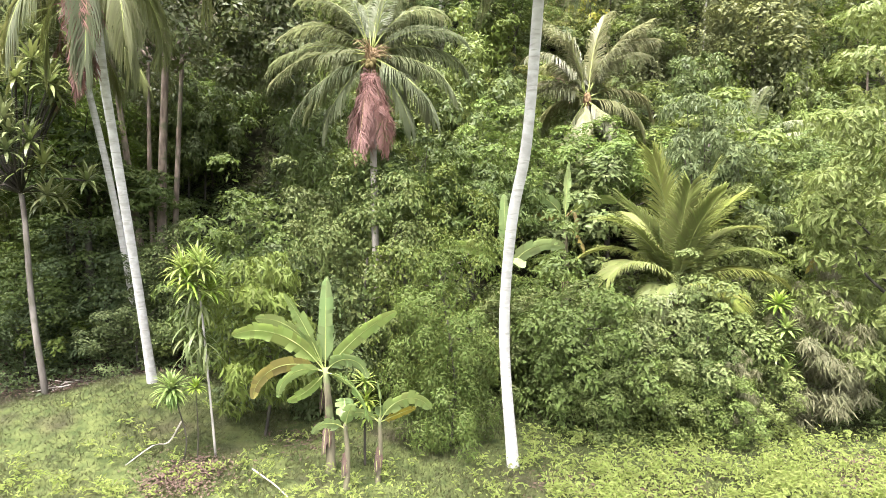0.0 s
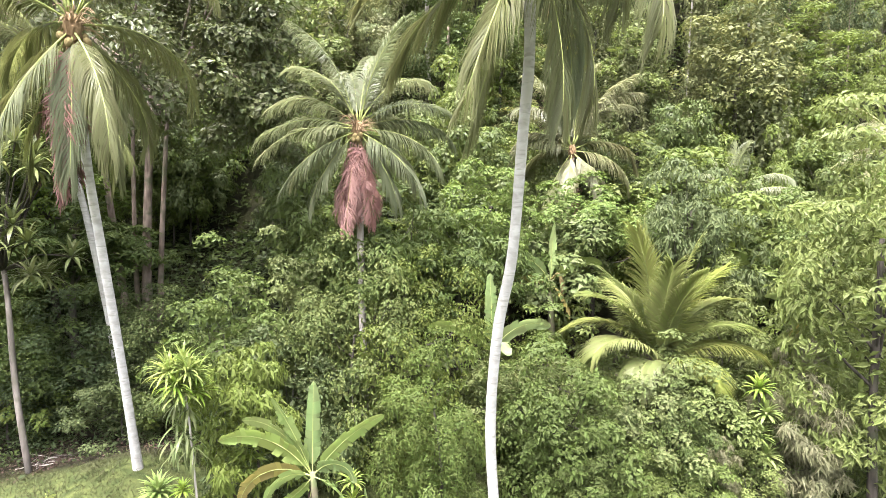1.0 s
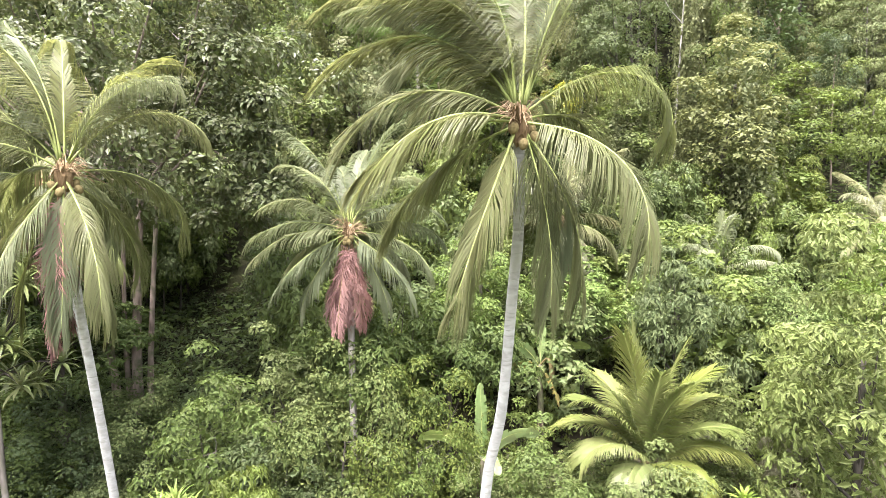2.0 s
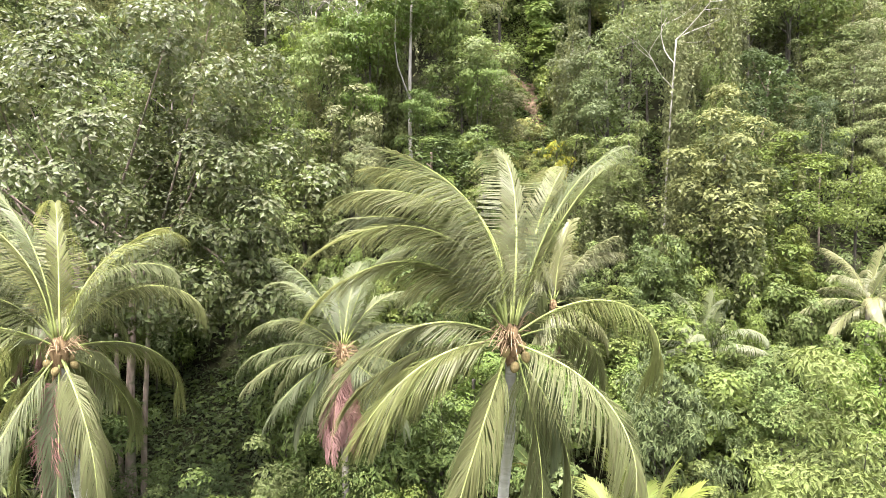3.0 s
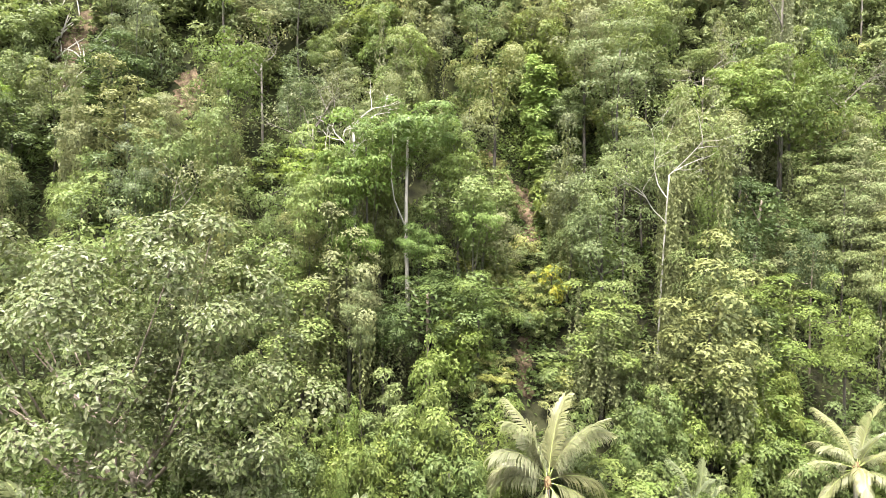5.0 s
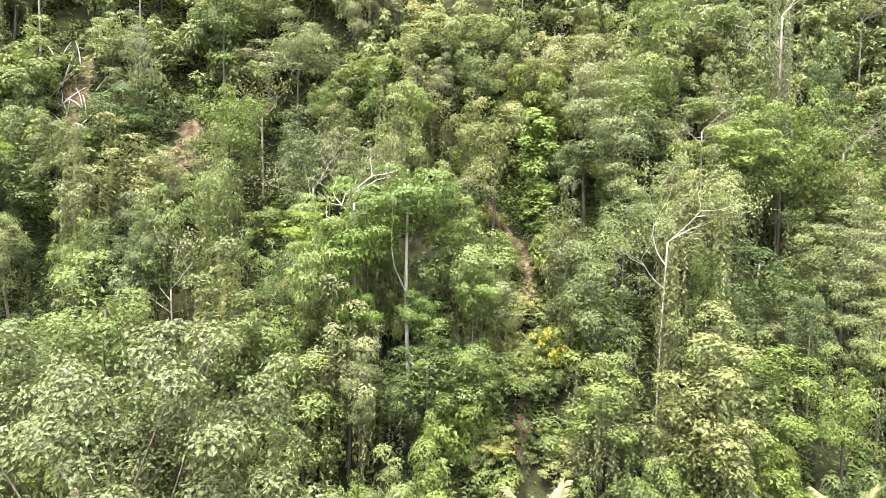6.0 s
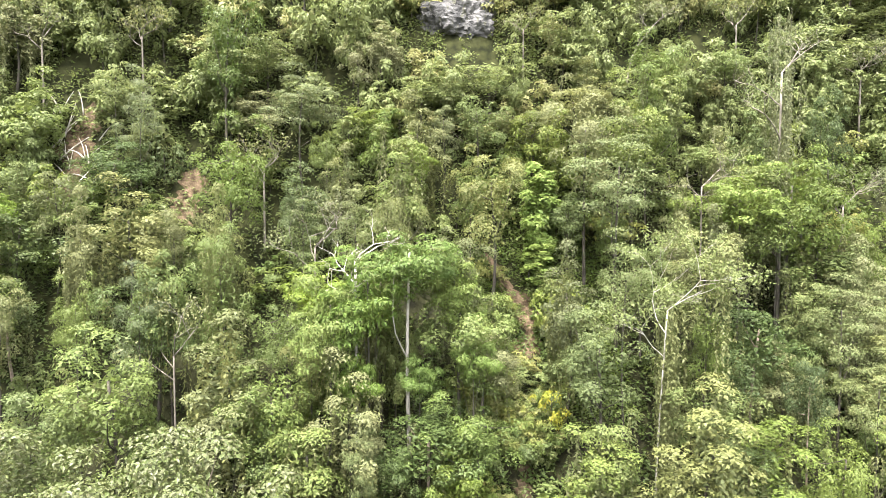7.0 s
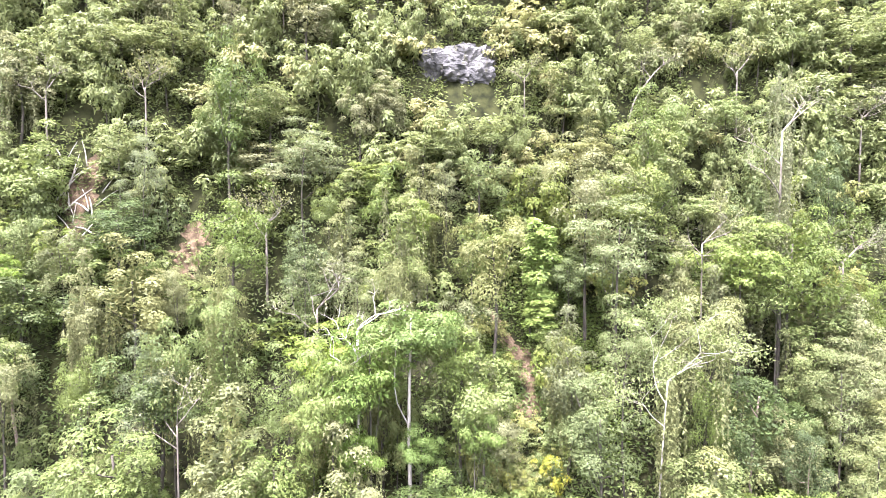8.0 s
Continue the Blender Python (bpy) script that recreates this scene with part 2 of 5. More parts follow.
def build_ground():
    xs = np.concatenate([[-5000, -600, -150], np.arange(-80, 80.1, 0.8), [150, 600, 5000]])
    ys = np.concatenate([[-5000, -600, -100, -30, -10], np.arange(0, 100.1, 0.8), [120, 150, 400, 1500, 5000]])
    X, Y = np.meshgrid(xs, ys)
    V = np.stack([X, Y, ground_z(X, Y)], -1).reshape(-1, 3)
    i, j = np.meshgrid(np.arange(len(ys) - 1), np.arange(len(xs) - 1), indexing="ij")
    b = (i * len(xs) + j).ravel()
    lo = np.stack([b, b + 1, b + len(xs) + 1, b + len(xs)], 1).ravel()
    m, n, l, bs = material("soil_and_grass")
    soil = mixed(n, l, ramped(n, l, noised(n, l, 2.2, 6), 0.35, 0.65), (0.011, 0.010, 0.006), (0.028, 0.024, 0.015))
    green = mixed(n, l, ramped(n, l, noised(n, l, 3.5, 5), 0.35, 0.65), (0.02, 0.027, 0.009), (0.046, 0.054, 0.018))
    col = mixed(n, l, ramped(n, l, noised(n, l, 0.45, 5), 0.53, 0.68), green, soil)
    # no grass grows under the wood: from its edge on the floor is soil, darkened to stand in for tree shade
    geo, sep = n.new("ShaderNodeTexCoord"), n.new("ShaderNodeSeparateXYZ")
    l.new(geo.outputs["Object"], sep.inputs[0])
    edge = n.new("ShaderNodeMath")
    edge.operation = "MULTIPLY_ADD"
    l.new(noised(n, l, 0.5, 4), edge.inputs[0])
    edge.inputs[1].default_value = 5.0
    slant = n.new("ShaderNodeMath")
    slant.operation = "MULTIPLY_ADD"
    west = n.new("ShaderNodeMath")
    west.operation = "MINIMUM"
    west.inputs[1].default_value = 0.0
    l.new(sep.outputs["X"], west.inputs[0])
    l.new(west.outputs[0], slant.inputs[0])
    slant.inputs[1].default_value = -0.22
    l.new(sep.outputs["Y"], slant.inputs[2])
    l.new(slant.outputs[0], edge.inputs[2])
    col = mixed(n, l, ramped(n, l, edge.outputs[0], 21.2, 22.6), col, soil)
    # near-black floor colour stands in for the shade in the wood's gaps
    shade_floor = mixed(n, l, ramped(n, l, noised(n, l, 1.4, 6), 0.35, 0.65), (0.007, 0.007, 0.004), (0.02, 0.021, 0.009))
    col = mixed(n, l, ramped(n, l, edge.outputs[0], 26.0, 30.0), col, shade_floor)
    # the floor of the upper slope is a slightly greener dark tone
    upper_floor = mixed(n, l, ramped(n, l, noised(n, l, 1.1, 6), 0.35, 0.65), (0.007, 0.008, 0.0035), (0.022, 0.024, 0.009))
    col = mixed(n, l, ramped(n, l, edge.outputs[0], 50.0, 54.0), col, upper_floor)
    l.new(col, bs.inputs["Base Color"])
    bs.inputs["Roughness"].default_value = 0.95
    bs.inputs["Specular IOR Level"].default_value = 0.04
    bumped(n, l, bs, noised(n, l, 9, 6), 0.8, 0.05)
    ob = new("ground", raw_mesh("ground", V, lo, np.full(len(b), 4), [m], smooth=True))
    return tagged(ob, "grassy clearing rising into a steep wooded hillside", "ground", kind="structure")


ground = build_ground()


# ---- trees ----
def crown_leaves(r, clumps, leaf, count, style, low=-0.4, seed=0, hang=0.25):
    """Leaves of a crown of radii r about the origin: small clumps on the shell, each a dome of leaves, with gaps between."""
    g = np.random.default_rng(seed)
    d = unit(g.normal(size=(clumps * 4, 3)))
    d = d[d[:, 2] > low][:clumps]
    k = len(d)
    lump = 1 + 0.38 * np.sin(d[:, 0] * 3.1 + seed) * np.sin(d[:, 1] * 2.7 + seed * 1.7) + g.uniform(-0.22, 0.16, k)
    c = d * np.asarray(r) * lump[:, None] * g.uniform(0.7, 1.0, (k, 1))
    cr = np.mean(r) * g.uniform(0.24, 0.46, k) * (1.9 / max(clumps, 1) ** 0.28)
    which = g.choice(k, count, p=cr ** 2 / np.sum(cr ** 2))
    n = unit(g.normal(size=(count, 3)) + d[which] * 0.8 + np.array([0, 0, 0.6]))
    flat = {"layer": (1.25, 1.25, 0.5), "column": (0.9, 0.9, 1.2)}.get(style, (1.05, 1.05, 0.8))
    at = c[which] + n * cr[which][:, None] * np.asarray(flat) * g.uniform(0.5, 1.08, (count, 1)) ** 0.6
    up = unit(n + np.array([0, 0, 0.25]) + g.normal(size=(count, 3)) * 0.33)
    way = unit(np.cross(g.normal(size=(count, 3)), up) + n * 0.25 - np.array([0, 0, hang * 1.1]))
    size = leaf * g.uniform(0.6, 1.25, count)
    return at, way, up, size, c


def limb_data(c, base, top, r0, seed, share=0.4):
    """Trunk and limbs from the base to part of the clumps."""
    g = np.random.default_rng(seed)
    trunk = curve_points([base, base * 0.5 + top * 0.5 + g.normal(size=3) * [0.25, 0.25, 0], top], 9)
    out = [tube_data(trunk, np.linspace(r0, r0 * 0.45, 9), 7)]
    for q in c[g.random(len(c)) < share]:
        k = g.integers(4, 9)
        s = trunk[k]
        if q[2] < s[2] - 0.5:
            continue
        m = (s + q) / 2 + np.array([0, 0, -0.12 * np.linalg.norm(q - s)]) + g.normal(size=3) * 0.15
        out.append(tube_data(curve_points([s, m, q], 6), np.linspace(r0 * 0.38, r0 * 0.08, 6), 4, cap=False))
    return joined(out)


def vine_data(c, strands, drop, seed):
    """Strings of small leaves that hang from a crown."""
    g = np.random.default_rng(seed)
    at, way, up, ln = [], [], [], []
    for _ in range(strands):
        q = c[g.integers(0, len(c))] + g.normal(size=3) * 0.25
        n = int(drop * g.uniform(0.4, 1.0) / 0.11)
        z = np.arange(n) * 0.11
        sway = np.cumsum(g.normal(size=(n, 2)) * 0.03, 0)
        at.append(np.stack([q[0] + sway[:, 0], q[1] + sway[:, 1], q[2] - z], 1))
        w = g.normal(size=(n, 3))
        w[:, 2] = -abs(w[:, 2]) - 0.5
        way.append(w)
        up.append(np.stack([g.normal(size=n), g.normal(size=n) - 0.8, np.full(n, 0.6)], 1))
        ln.append(g.uniform(0.13, 0.3, n))
    return np.concatenate(at), np.concatenate(way), np.concatenate(up), np.concatenate(ln)


PROTO, PLACED, DISTANT, FAR_WOOD = {}, {}, [], 53.0


def tree_proto(key, label, leaf_key, bark_key, height, r, clumps, leaf, count, style="dome", slim=0.5, trunk_r=0.13,
               low=-0.45, hang=0.25, vines=0, name="tree", category="tree", seed=1, share=0.16, group="", small=False, core=0.07):
    """One kind of tree of unit placing: base at its origin; crown of radii r whose top is at height."""
    root = thing(name, (0, 0, 0), label, category, group)
    at, way, up, size, c = crown_leaves(r, clumps, leaf, count, style, low, seed, hang)
    # larger leaves added inside the crown to block light and darken its gaps
    g = np.random.default_rng(seed + 70)
    k = int(count * core)
    q = unit(g.normal(size=(k, 3))) * np.asarray(r) * g.uniform(0.2, 0.7 if group else 0.58, (k, 1))
    at, up = np.concatenate([at, q]), np.concatenate([up, g.normal(size=(k, 3)) + [0, 0, 0.8]])
    way, size = np.concatenate([way, g.normal(size=(k, 3))]), np.concatenate([size, leaf * g.uniform(*((1.5, 2.1) if group else (1.3, 1.9)), k)])
    mid = np.array([0, 0, height - r[2] * 1.1])
    base = np.array([0.0, 0, -0.5])
    c2 = c + mid
    part("trunk", raw_mesh("trunk", *limb_data(c2, base, mid + np.array([0, 0, r[2] * 0.4]), trunk_r, seed + 5, share), [BARK[bark_key]], smooth=True), root)
    part("crown", leaf_mesh("crown", LEAF[leaf_key], at + mid, way, up, size, size * slim, small=small), root)
    if vines:
        v = vine_data(c2, vines, height * 0.55, seed + 9)
        part("vine", leaf_mesh("vine", LEAF["olive"], v[0], v[1], v[2], v[3], v[3] * 0.6, small=True), root, "hanging leafy vine")
    PROTO[key], PLACED[key] = (root, height, max(r[0], r[1])), []
    return root


def put(key, x, y, top=None, radius=None, turn=None, base=None):
    """Stands a tree of that kind on the ground, so high (or to that level) and so wide."""
    root, h, r = PROTO[key]
    z = gz(x, y) if base is None else base
    sz = 1.0 if top is None else max(0.3, (top - z) / h)
    sx = sz if radius is None else radius / r
    a = rng.uniform(0, 2 * np.pi) if turn is None else turn
    PLACED[key].append(Matrix.Translation((x, y, z)) @ Matrix.Rotation(a, 4, "Z") @ Matrix.Diagonal((sx, sx, sz, 1)))


def plant_all():
    """Copies each kind to its places; the first place takes the built one."""
    for key, ms in PLACED.items():
        root = PROTO[key][0]
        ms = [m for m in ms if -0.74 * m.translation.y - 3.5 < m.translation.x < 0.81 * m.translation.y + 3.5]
        far = [m for m in ms if m.translation.y > FAR_WOOD]
        ms = [m for m in ms if m.translation.y <= FAR_WOOD]
        for o in root.children:
            v = np.empty(3 * len(o.data.vertices), np.float32)
            o.data.vertices.foreach_get("co", v)
            lo, sz = np.empty(len(o.data.loops), np.int32), np.empty(len(o.data.polygons), np.int32)
            o.data.loops.foreach_get("vertex_index", lo)
            o.data.polygons.foreach_get("loop_total", sz)
            v = v.reshape(-1, 3)
            if far and o.name.startswith("crown"):
                t = v.reshape(-1, 3, 3)
                t = t[np.arange(len(t)) % 3 != 0]
                v = (t.mean(1, keepdims=True) + (t - t.mean(1, keepdims=True)) * 1.35).reshape(-1, 3)
                lo, sz = np.arange(len(v)), np.full(len(v) // 3, 3)
            for m in far:
                r = np.array(m)
                DISTANT.append((v @ r[:3, :3].T + r[:3, 3], lo, sz, o.data.materials[0]))
        for m in ms[1:]:
            copy_thing(root, m)
        if ms:
            root.matrix_basis = ms[0]
        else:
            for o in (*root.children, root):
                bpy.data.objects.remove(o)
    mats = list(dict.fromkeys(d[3] for d in DISTANT))
    idx = np.concatenate([np.full(len(d[2]), mats.index(d[3])) for d in DISTANT])
    ob = new("upper_forest", raw_mesh("upper_forest", *joined([d[:3] for d in DISTANT]), mats, idx))
    tagged(ob, "mixed green forest covering the upper hillside", "forest", kind="stuff")

# ---- the wooded hill ----
WOOD = dict(small=True, group="trees of the hillside")
tree_proto("mid_a", "rounded forest tree with dense mid-green leaves", "mid", "grey", 12.2, (2.5, 2.5, 4.21), 29, 0.205, 4492, seed=11, low=-0.6, core=0.13, **WOOD)
tree_proto("mid_b", "spreading forest tree with mid-green leaf clumps", "mid", "grey", 12.9, (2.8, 2.6, 3.41), 21, 0.239, 3971, seed=12, slim=0.55, low=-0.6, vines=24, core=0.13, **WOOD)
tree_proto("light_a", "light yellow-green forest tree with loose clumps", "light", "grey", 12.2, (2.4, 2.4, 3.98), 25, 0.192, 4492, seed=13, low=-0.6, core=0.13, **WOOD)
tree_proto("light_b", "tall slender tree with yellowish green foliage", "light", "grey", 13.6, (1.9, 1.9, 4.78), 23, 0.205, 4143, seed=14, low=-0.95, trunk_r=0.07, vines=20, core=0.13, **WOOD)
tree_proto("dark_a", "dense dark green forest tree", "dark", "grey", 12.2, (2.4, 2.4, 4.21), 29, 0.192, 4664, seed=15, low=-0.6, core=0.13, **WOOD)
tree_proto("dark_b", "dark-leaved tree with a high open crown", "dark", "red", 14.3, (2.6, 2.4, 3.41), 19, 0.214, 3800, seed=16, low=-0.9, vines=20, core=0.13, **WOOD)
tree_proto("vine_a", "tree draped in hanging olive vines", "olive", "grey", 12.2, (2.1, 2.1, 4.21), 24, 0.214, 4143, seed=17, low=-0.85, vines=80, core=0.13, **WOOD)
tree_proto("vine_b", "slim tree smothered in trailing vines", "mid", "grey", 12.9, (1.8, 1.8, 4.55), 23, 0.214, 3971, seed=18, low=-0.9, vines=80, core=0.13, **WOOD)
tree_proto("grey_a", "feathery grey-green tree with flat leaf layers", "grey", "grey", 12.9, (2.8, 2.6, 3.29), 25, 0.158, 5355, "layer", seed=19, slim=0.4, low=-0.6, trunk_r=0.09, core=0.13, **WOOD)
tree_proto("layer_a", "tree with flat tiers of bright green leaves", "bright", "grey", 13.6, (2.8, 2.7, 3.07), 24, 0.226, 4443, "layer", seed=20, slim=0.5, low=-0.6, trunk_r=0.1, core=0.13, **WOOD)
tree_proto("column", "narrow bright green tree covered in climber leaves", "climber", "grey", 11.5, (0.8, 0.8, 5.2), 60, 0.27, 5568, "column", seed=21, low=-0.95, slim=0.6, trunk_r=0.07, core=0.13, **WOOD)
tree_proto("olive_a", "olive-green tree with small dull leaves", "olive", "grey", 11.6, (2.4, 2.4, 3.86), 25, 0.171, 4664, seed=22, low=-0.6, core=0.13, **WOOD)
tree_proto("shrub_a", "low leafy hillside shrub", "light", "grey", 3.0, (1.6, 1.6, 1.4), 20, 0.26, 950, seed=23, low=-0.9, name="shrub", category="shrub", trunk_r=0.05, small=True)
tree_proto("shrub_b", "low dark green hillside shrub", "mid", "grey", 3.0, (1.6, 1.6, 1.4), 20, 0.28, 950, seed=24, low=-0.9, name="shrub", category="shrub", trunk_r=0.05, small=True)
tree_proto("shrub_c", "low yellowish green shrub on the thin upper slope", "lime", "grey", 3.0, (1.6, 1.6, 1.4), 20, 0.24, 1000, seed=25, low=-0.9, name="shrub", category="shrub", trunk_r=0.05, small=True)
tree_proto("low_a", "low spreading tree at the foot of the hill", "mid", "grey", 6.0, (2.2, 2.2, 2.7), 25, 0.231, 3650, seed=61, low=-0.95, trunk_r=0.07, core=0.13, **WOOD)
tree_proto("low_b", "low light green tree at the foot of the hill", "light", "grey", 6.0, (2.1, 2.2, 2.7), 25, 0.231, 3650, seed=62, low=-0.95, trunk_r=0.07, core=0.13, **WOOD)
tree_proto("golden", "shrub with yellow leaves among green ones", "yellow", "grey", 4.0, (1.0, 1.0, 1.1), 12, 0.24, 700, seed=26, core=0.0, low=-0.8, name="shrub", category="shrub", trunk_r=0.05, small=True)


def forked(p, d, length, r, depth, g, out, tips):
    """Branches that fork and bend, each thinner than the last."""
    n = 6
    pts = [np.array(p)]
    for _ in range(n - 1):
        d = unit(d + g.normal(size=3) * 0.1 + np.array([0, 0, 0.03]))
        pts.append(pts[-1] + d * length / (n - 1))
    out.append(tube_data(pts, np.linspace(r, r * 0.62, n), 6 if depth > 2 else 4, cap=False))
    if depth == 0:
        tips.append(pts[-1])
        return
    for _ in range(2 if g.random() < 0.6 else 3):
        side = unit(g.normal(size=3) * [1, 1, 0.45])
        forked(pts[-1 - g.integers(0, 2)], unit(d * 0.75 + side * 0.75), length * g.uniform(0.55, 0.8), r * 0.55, depth - 1, g, out, tips)


def bare_tree(x, y, top, r, seed, leaves=250, bark="white", label="nearly leafless tree with pale forking branches", mat="olive", lean=(0, 0), leaf=0.22, vines=0, spread=1.7):
    g = np.random.default_rng(seed)
    z = gz(x, y)
    h = top - z
    root = thing("tree", (x, y, z), label, "tree")
    out, tips = [], []
    trunk = curve_points([(0, 0, -0.4), (lean[0] * 0.3, lean[1], h * 0.33), (lean[0], lean[1], h - min(h * 0.38, 4.0))], 12)
    out.append(tube_data(trunk, np.linspace(r, r * 0.7, 12), 8))
    for k in range(4):
        a = k * 1.7 + g.uniform(0, 1)
        forked(trunk[-1 - k % 3], unit(np.array([math.cos(a) * 0.9, math.sin(a) * 0.6, 0.75])), min(h * 0.16, spread), r * 0.5, 3, g, out, tips)
    part("trunk", raw_mesh("trunk", *joined(out), [BARK[bark]], smooth=True), root)
    tips = np.array(tips)
    if vines:
        v = vine_data(np.concatenate([trunk[-4:] + [0.2, -0.2, 0], tips[:6]]), vines, h * 0.8, seed + 3)
        part("vine", leaf_mesh("vine", LEAF["olive"], v[0], v[1], v[2], v[3], v[3] * 0.6, small=True), root, "long hanging leafy vine")
    at = tips[g.integers(0, len(tips), leaves)] + g.normal(size=(leaves, 3)) * 0.35
    size = leaf * g.uniform(0.6, 1.3, leaves)
    part("crown", leaf_mesh("crown", LEAF[mat], at, g.normal(size=(leaves, 3)) - [0, 0, 0.4], g.normal(size=(leaves, 3)) * 0.4 + [0, -0.2, 1], size, size * 0.5, small=True), root)


tree_proto("white_stem", "tree with a smooth white trunk under bright leaf tiers", "bright", "white", 15.0, (3.0, 2.8, 2.6), 25, 0.247, 4807, "layer", seed=27, slim=0.5, low=-0.4, trunk_r=0.15, share=0.03, core=0.13, **WOOD)
CLEAR = [(8.0, 47, 2.2, 2.6), (5.5, 58, 3.6, 3.2), (-28.0, 53.4, 2.2, 2.8), (-18.4, 52.2, 1.8, 1.8),
         (-12.5, 25.5, 4.0, 4.0), (-8.6, 26.0, 3.2, 3.6), (8.6, 45.6, 1.5, 2.4)]


def is_clear(x, y):
    return any(((x - a) / c) ** 2 + ((y - b) / d) ** 2 < 1 for a, b, c, d in CLEAR)


SINGLES = []


def single(key, x, y, top, radius, free=4.5):
    """A tree that stands out from the wood, with its level top; the wood before it is kept lower by that much, to leave
    it in the camera's view.
    """
    SINGLES.append((x, y, top + 4.5 - free, radius))
    put(key, x, y, top, radius)


single("column", 10.4, 48.4, 36.6, 1.05, 10.0)
put("column", 10.2, 47.5, 29.6, 0.85)
single("golden", 9.4, 39.6, 19.8, 0.95)
single("white_stem", 0.0, 38.4, 31.0, 3.2, 11.0)
put("layer_a", 0.6, 37.4, 23.4, 1.5)
put("layer_a", 2.9, 39.6, 29.4, 1.9)
put("mid_a", -1.9, 40.4, 30.2, 1.7)
single("layer_a", -2.6, 38.0, 29.6, 3.0)
single("layer_a", -4.8, 37.0, 28.5, 2.4)
single("layer_a", -3.4, 36.4, 24.2, 1.6)
single("light_b", 19.4, 49.2, 47.0, 2.0)
single("dark_a", -15.0, 52.5, 51.5, 2.4)
single("vine_a", -20.6, 46.0, 33.6, 2.6)
single("light_a", -17.5, 36.0, 24.8, 3.3)
single("vine_a", -11.1, 37.0, 24.8, 2.9)
single("vine_b", -5.8, 34.0, 20.6, 2.3)
single("dark_a", -23.4, 50.0, 37.5, 3.2)
single("light_a", -13.5, 48.0, 39.0, 2.6)
single("grey_a", -8.9, 52.0, 43.4, 3.3)
single("olive_a", 6.1, 45.5, 37.0, 2.7)
single("grey_a", 15.3, 44.0, 38.0, 4.2)
single("olive_a", 13.7, 47.0, 42.4, 2.8)
single("light_a", 18.1, 48.5, 42.8, 3.0)
single("layer_a", 24.7, 44.5, 35.8, 3.2)
single("mid_a", 28.8, 44.6, 38.0, 3.0)
single("grey_a", 14.4, 39.6, 30.0, 2.6)
single("dark_a", 11.8, 37.0, 26.0, 2.6)
single("olive_a", 20.3, 41.0, 31.5, 2.7)
single("grey_a", 29.6, 40.0, 27.0, 2.8)
single("mid_b", -28.6, 46.5, 32.0, 3.0)
single("layer_a", -31.5, 46.0, 34.5, 3.0)
for key, x, y, top, wide in (("dark_a", 1.5, 37.6, 20.6, 1.5), ("dark_a", -1.5, 35.4, 18.6, 1.6), ("vine_a", -3.6, 35.4, 22.8, 2.2), ("mid_a", -8.2, 36.0, 23.5, 2.6),
                             ("light_a", 3.8, 35.0, 21.0, 2.4), ("olive_a", 5.0, 38.5, 24.4, 2.2), ("vine_b", 11.0, 34.0, 19.5, 2.0), ("mid_a", 18.8, 36.0, 22.5, 2.5),
                             ("dark_b", 22.6, 38.0, 26.0, 2.8), ("vine_a", 24.4, 39.0, 22.5, 2.3), ("mid_b", 17.4, 33.0, 15.8, 2.3), ("light_b", 21.0, 34.5, 20.0, 2.3)):
    put(key, x, y, top, wide)
for key, x, y, high, wide in (("dark_a", 12.4, 47.6, 6.5, 1.7), ("shrub_b", 11.4, 46.0, 2.6, 1.5), ("shrub_c", 10.4, 44.6, 2.2, 1.3), ("shrub_a", 12.2, 45.0, 3.0, 1.6), ("shrub_b", 10.9, 47.0, 2.0, 1.3), ("shrub_a", 6.6, 45.4, 2.2, 1.4), ("shrub_c", 6.4, 47.2, 2.0, 1.3)):
    put(key, x, y, gz(x, y) + high, wide)
bare_tree(-3.4, 38.6, 32.4, 0.11, 1, 120)
bare_tree(27.6, 44.1, 33.0, 0.16, 4, 2600, "grey", "straight grey-stemmed tree with an open crown", "mid")
SINGLES.append((15.5, 36.6, 21.0, 2.2))
SINGLES.append((27.6, 44.1, 28.0, 1.6))
bare_tree(15.3, 36.6, 29.4, 0.065, 2, 3200, "white", "tall thin tree with bare pale twigs and hanging climbers", "light", (0.6, 0), vines=90, spread=2.7)
bare_tree(20.3, 57.0, 52.5, 0.09, 7, 900, "mottled", "leaning dead tree with bare pale limbs", lean=(2.6, 0), spread=2.6)
bare_tree(28.0, 45.0, 46.0, 0.11, 3, 2200, "mottled", "pale twiggy tree with thin grey foliage", mat="grey", leaf=0.18, vines=50, spread=2.8)
SINGLES.append((28.0, 45.0, 46.0, 2.4))
SINGLES.append((20.3, 57.0, 52.5, 2.4))
for x, y, top, r, seed in ((41.0, 54.0, 48.5, 0.1, 12), (-31.7, 55.4, 50.0, 0.1, 13), (-23.4, 55.8, 50.5, 0.09, 14), (31.0, 57.2, 53.0, 0.09, 15), (10.5, 56.5, 51.0, 0.07, 16), (-12.5, 62.0, 57.0, 0.08, 17),
                           (-11.7, 50.1, 39.0, 0.1, 18), (18.2, 49.4, 40.5, 0.09, 19), (34.6, 47.0, 36.0, 0.09, 20), (-14.7, 38.5, 26.5, 0.07, 21), (-6.7, 43.7, 33.0, 0.09, 22), (22.5, 46.0, 37.5, 0.08, 23)):
    bare_tree(x, y, top, r, seed, 700, "mottled", "slim pale-barked tree with few leaves on the hillside", "olive", spread=2.2)
    SINGLES.append((x, y, top, 1.6))


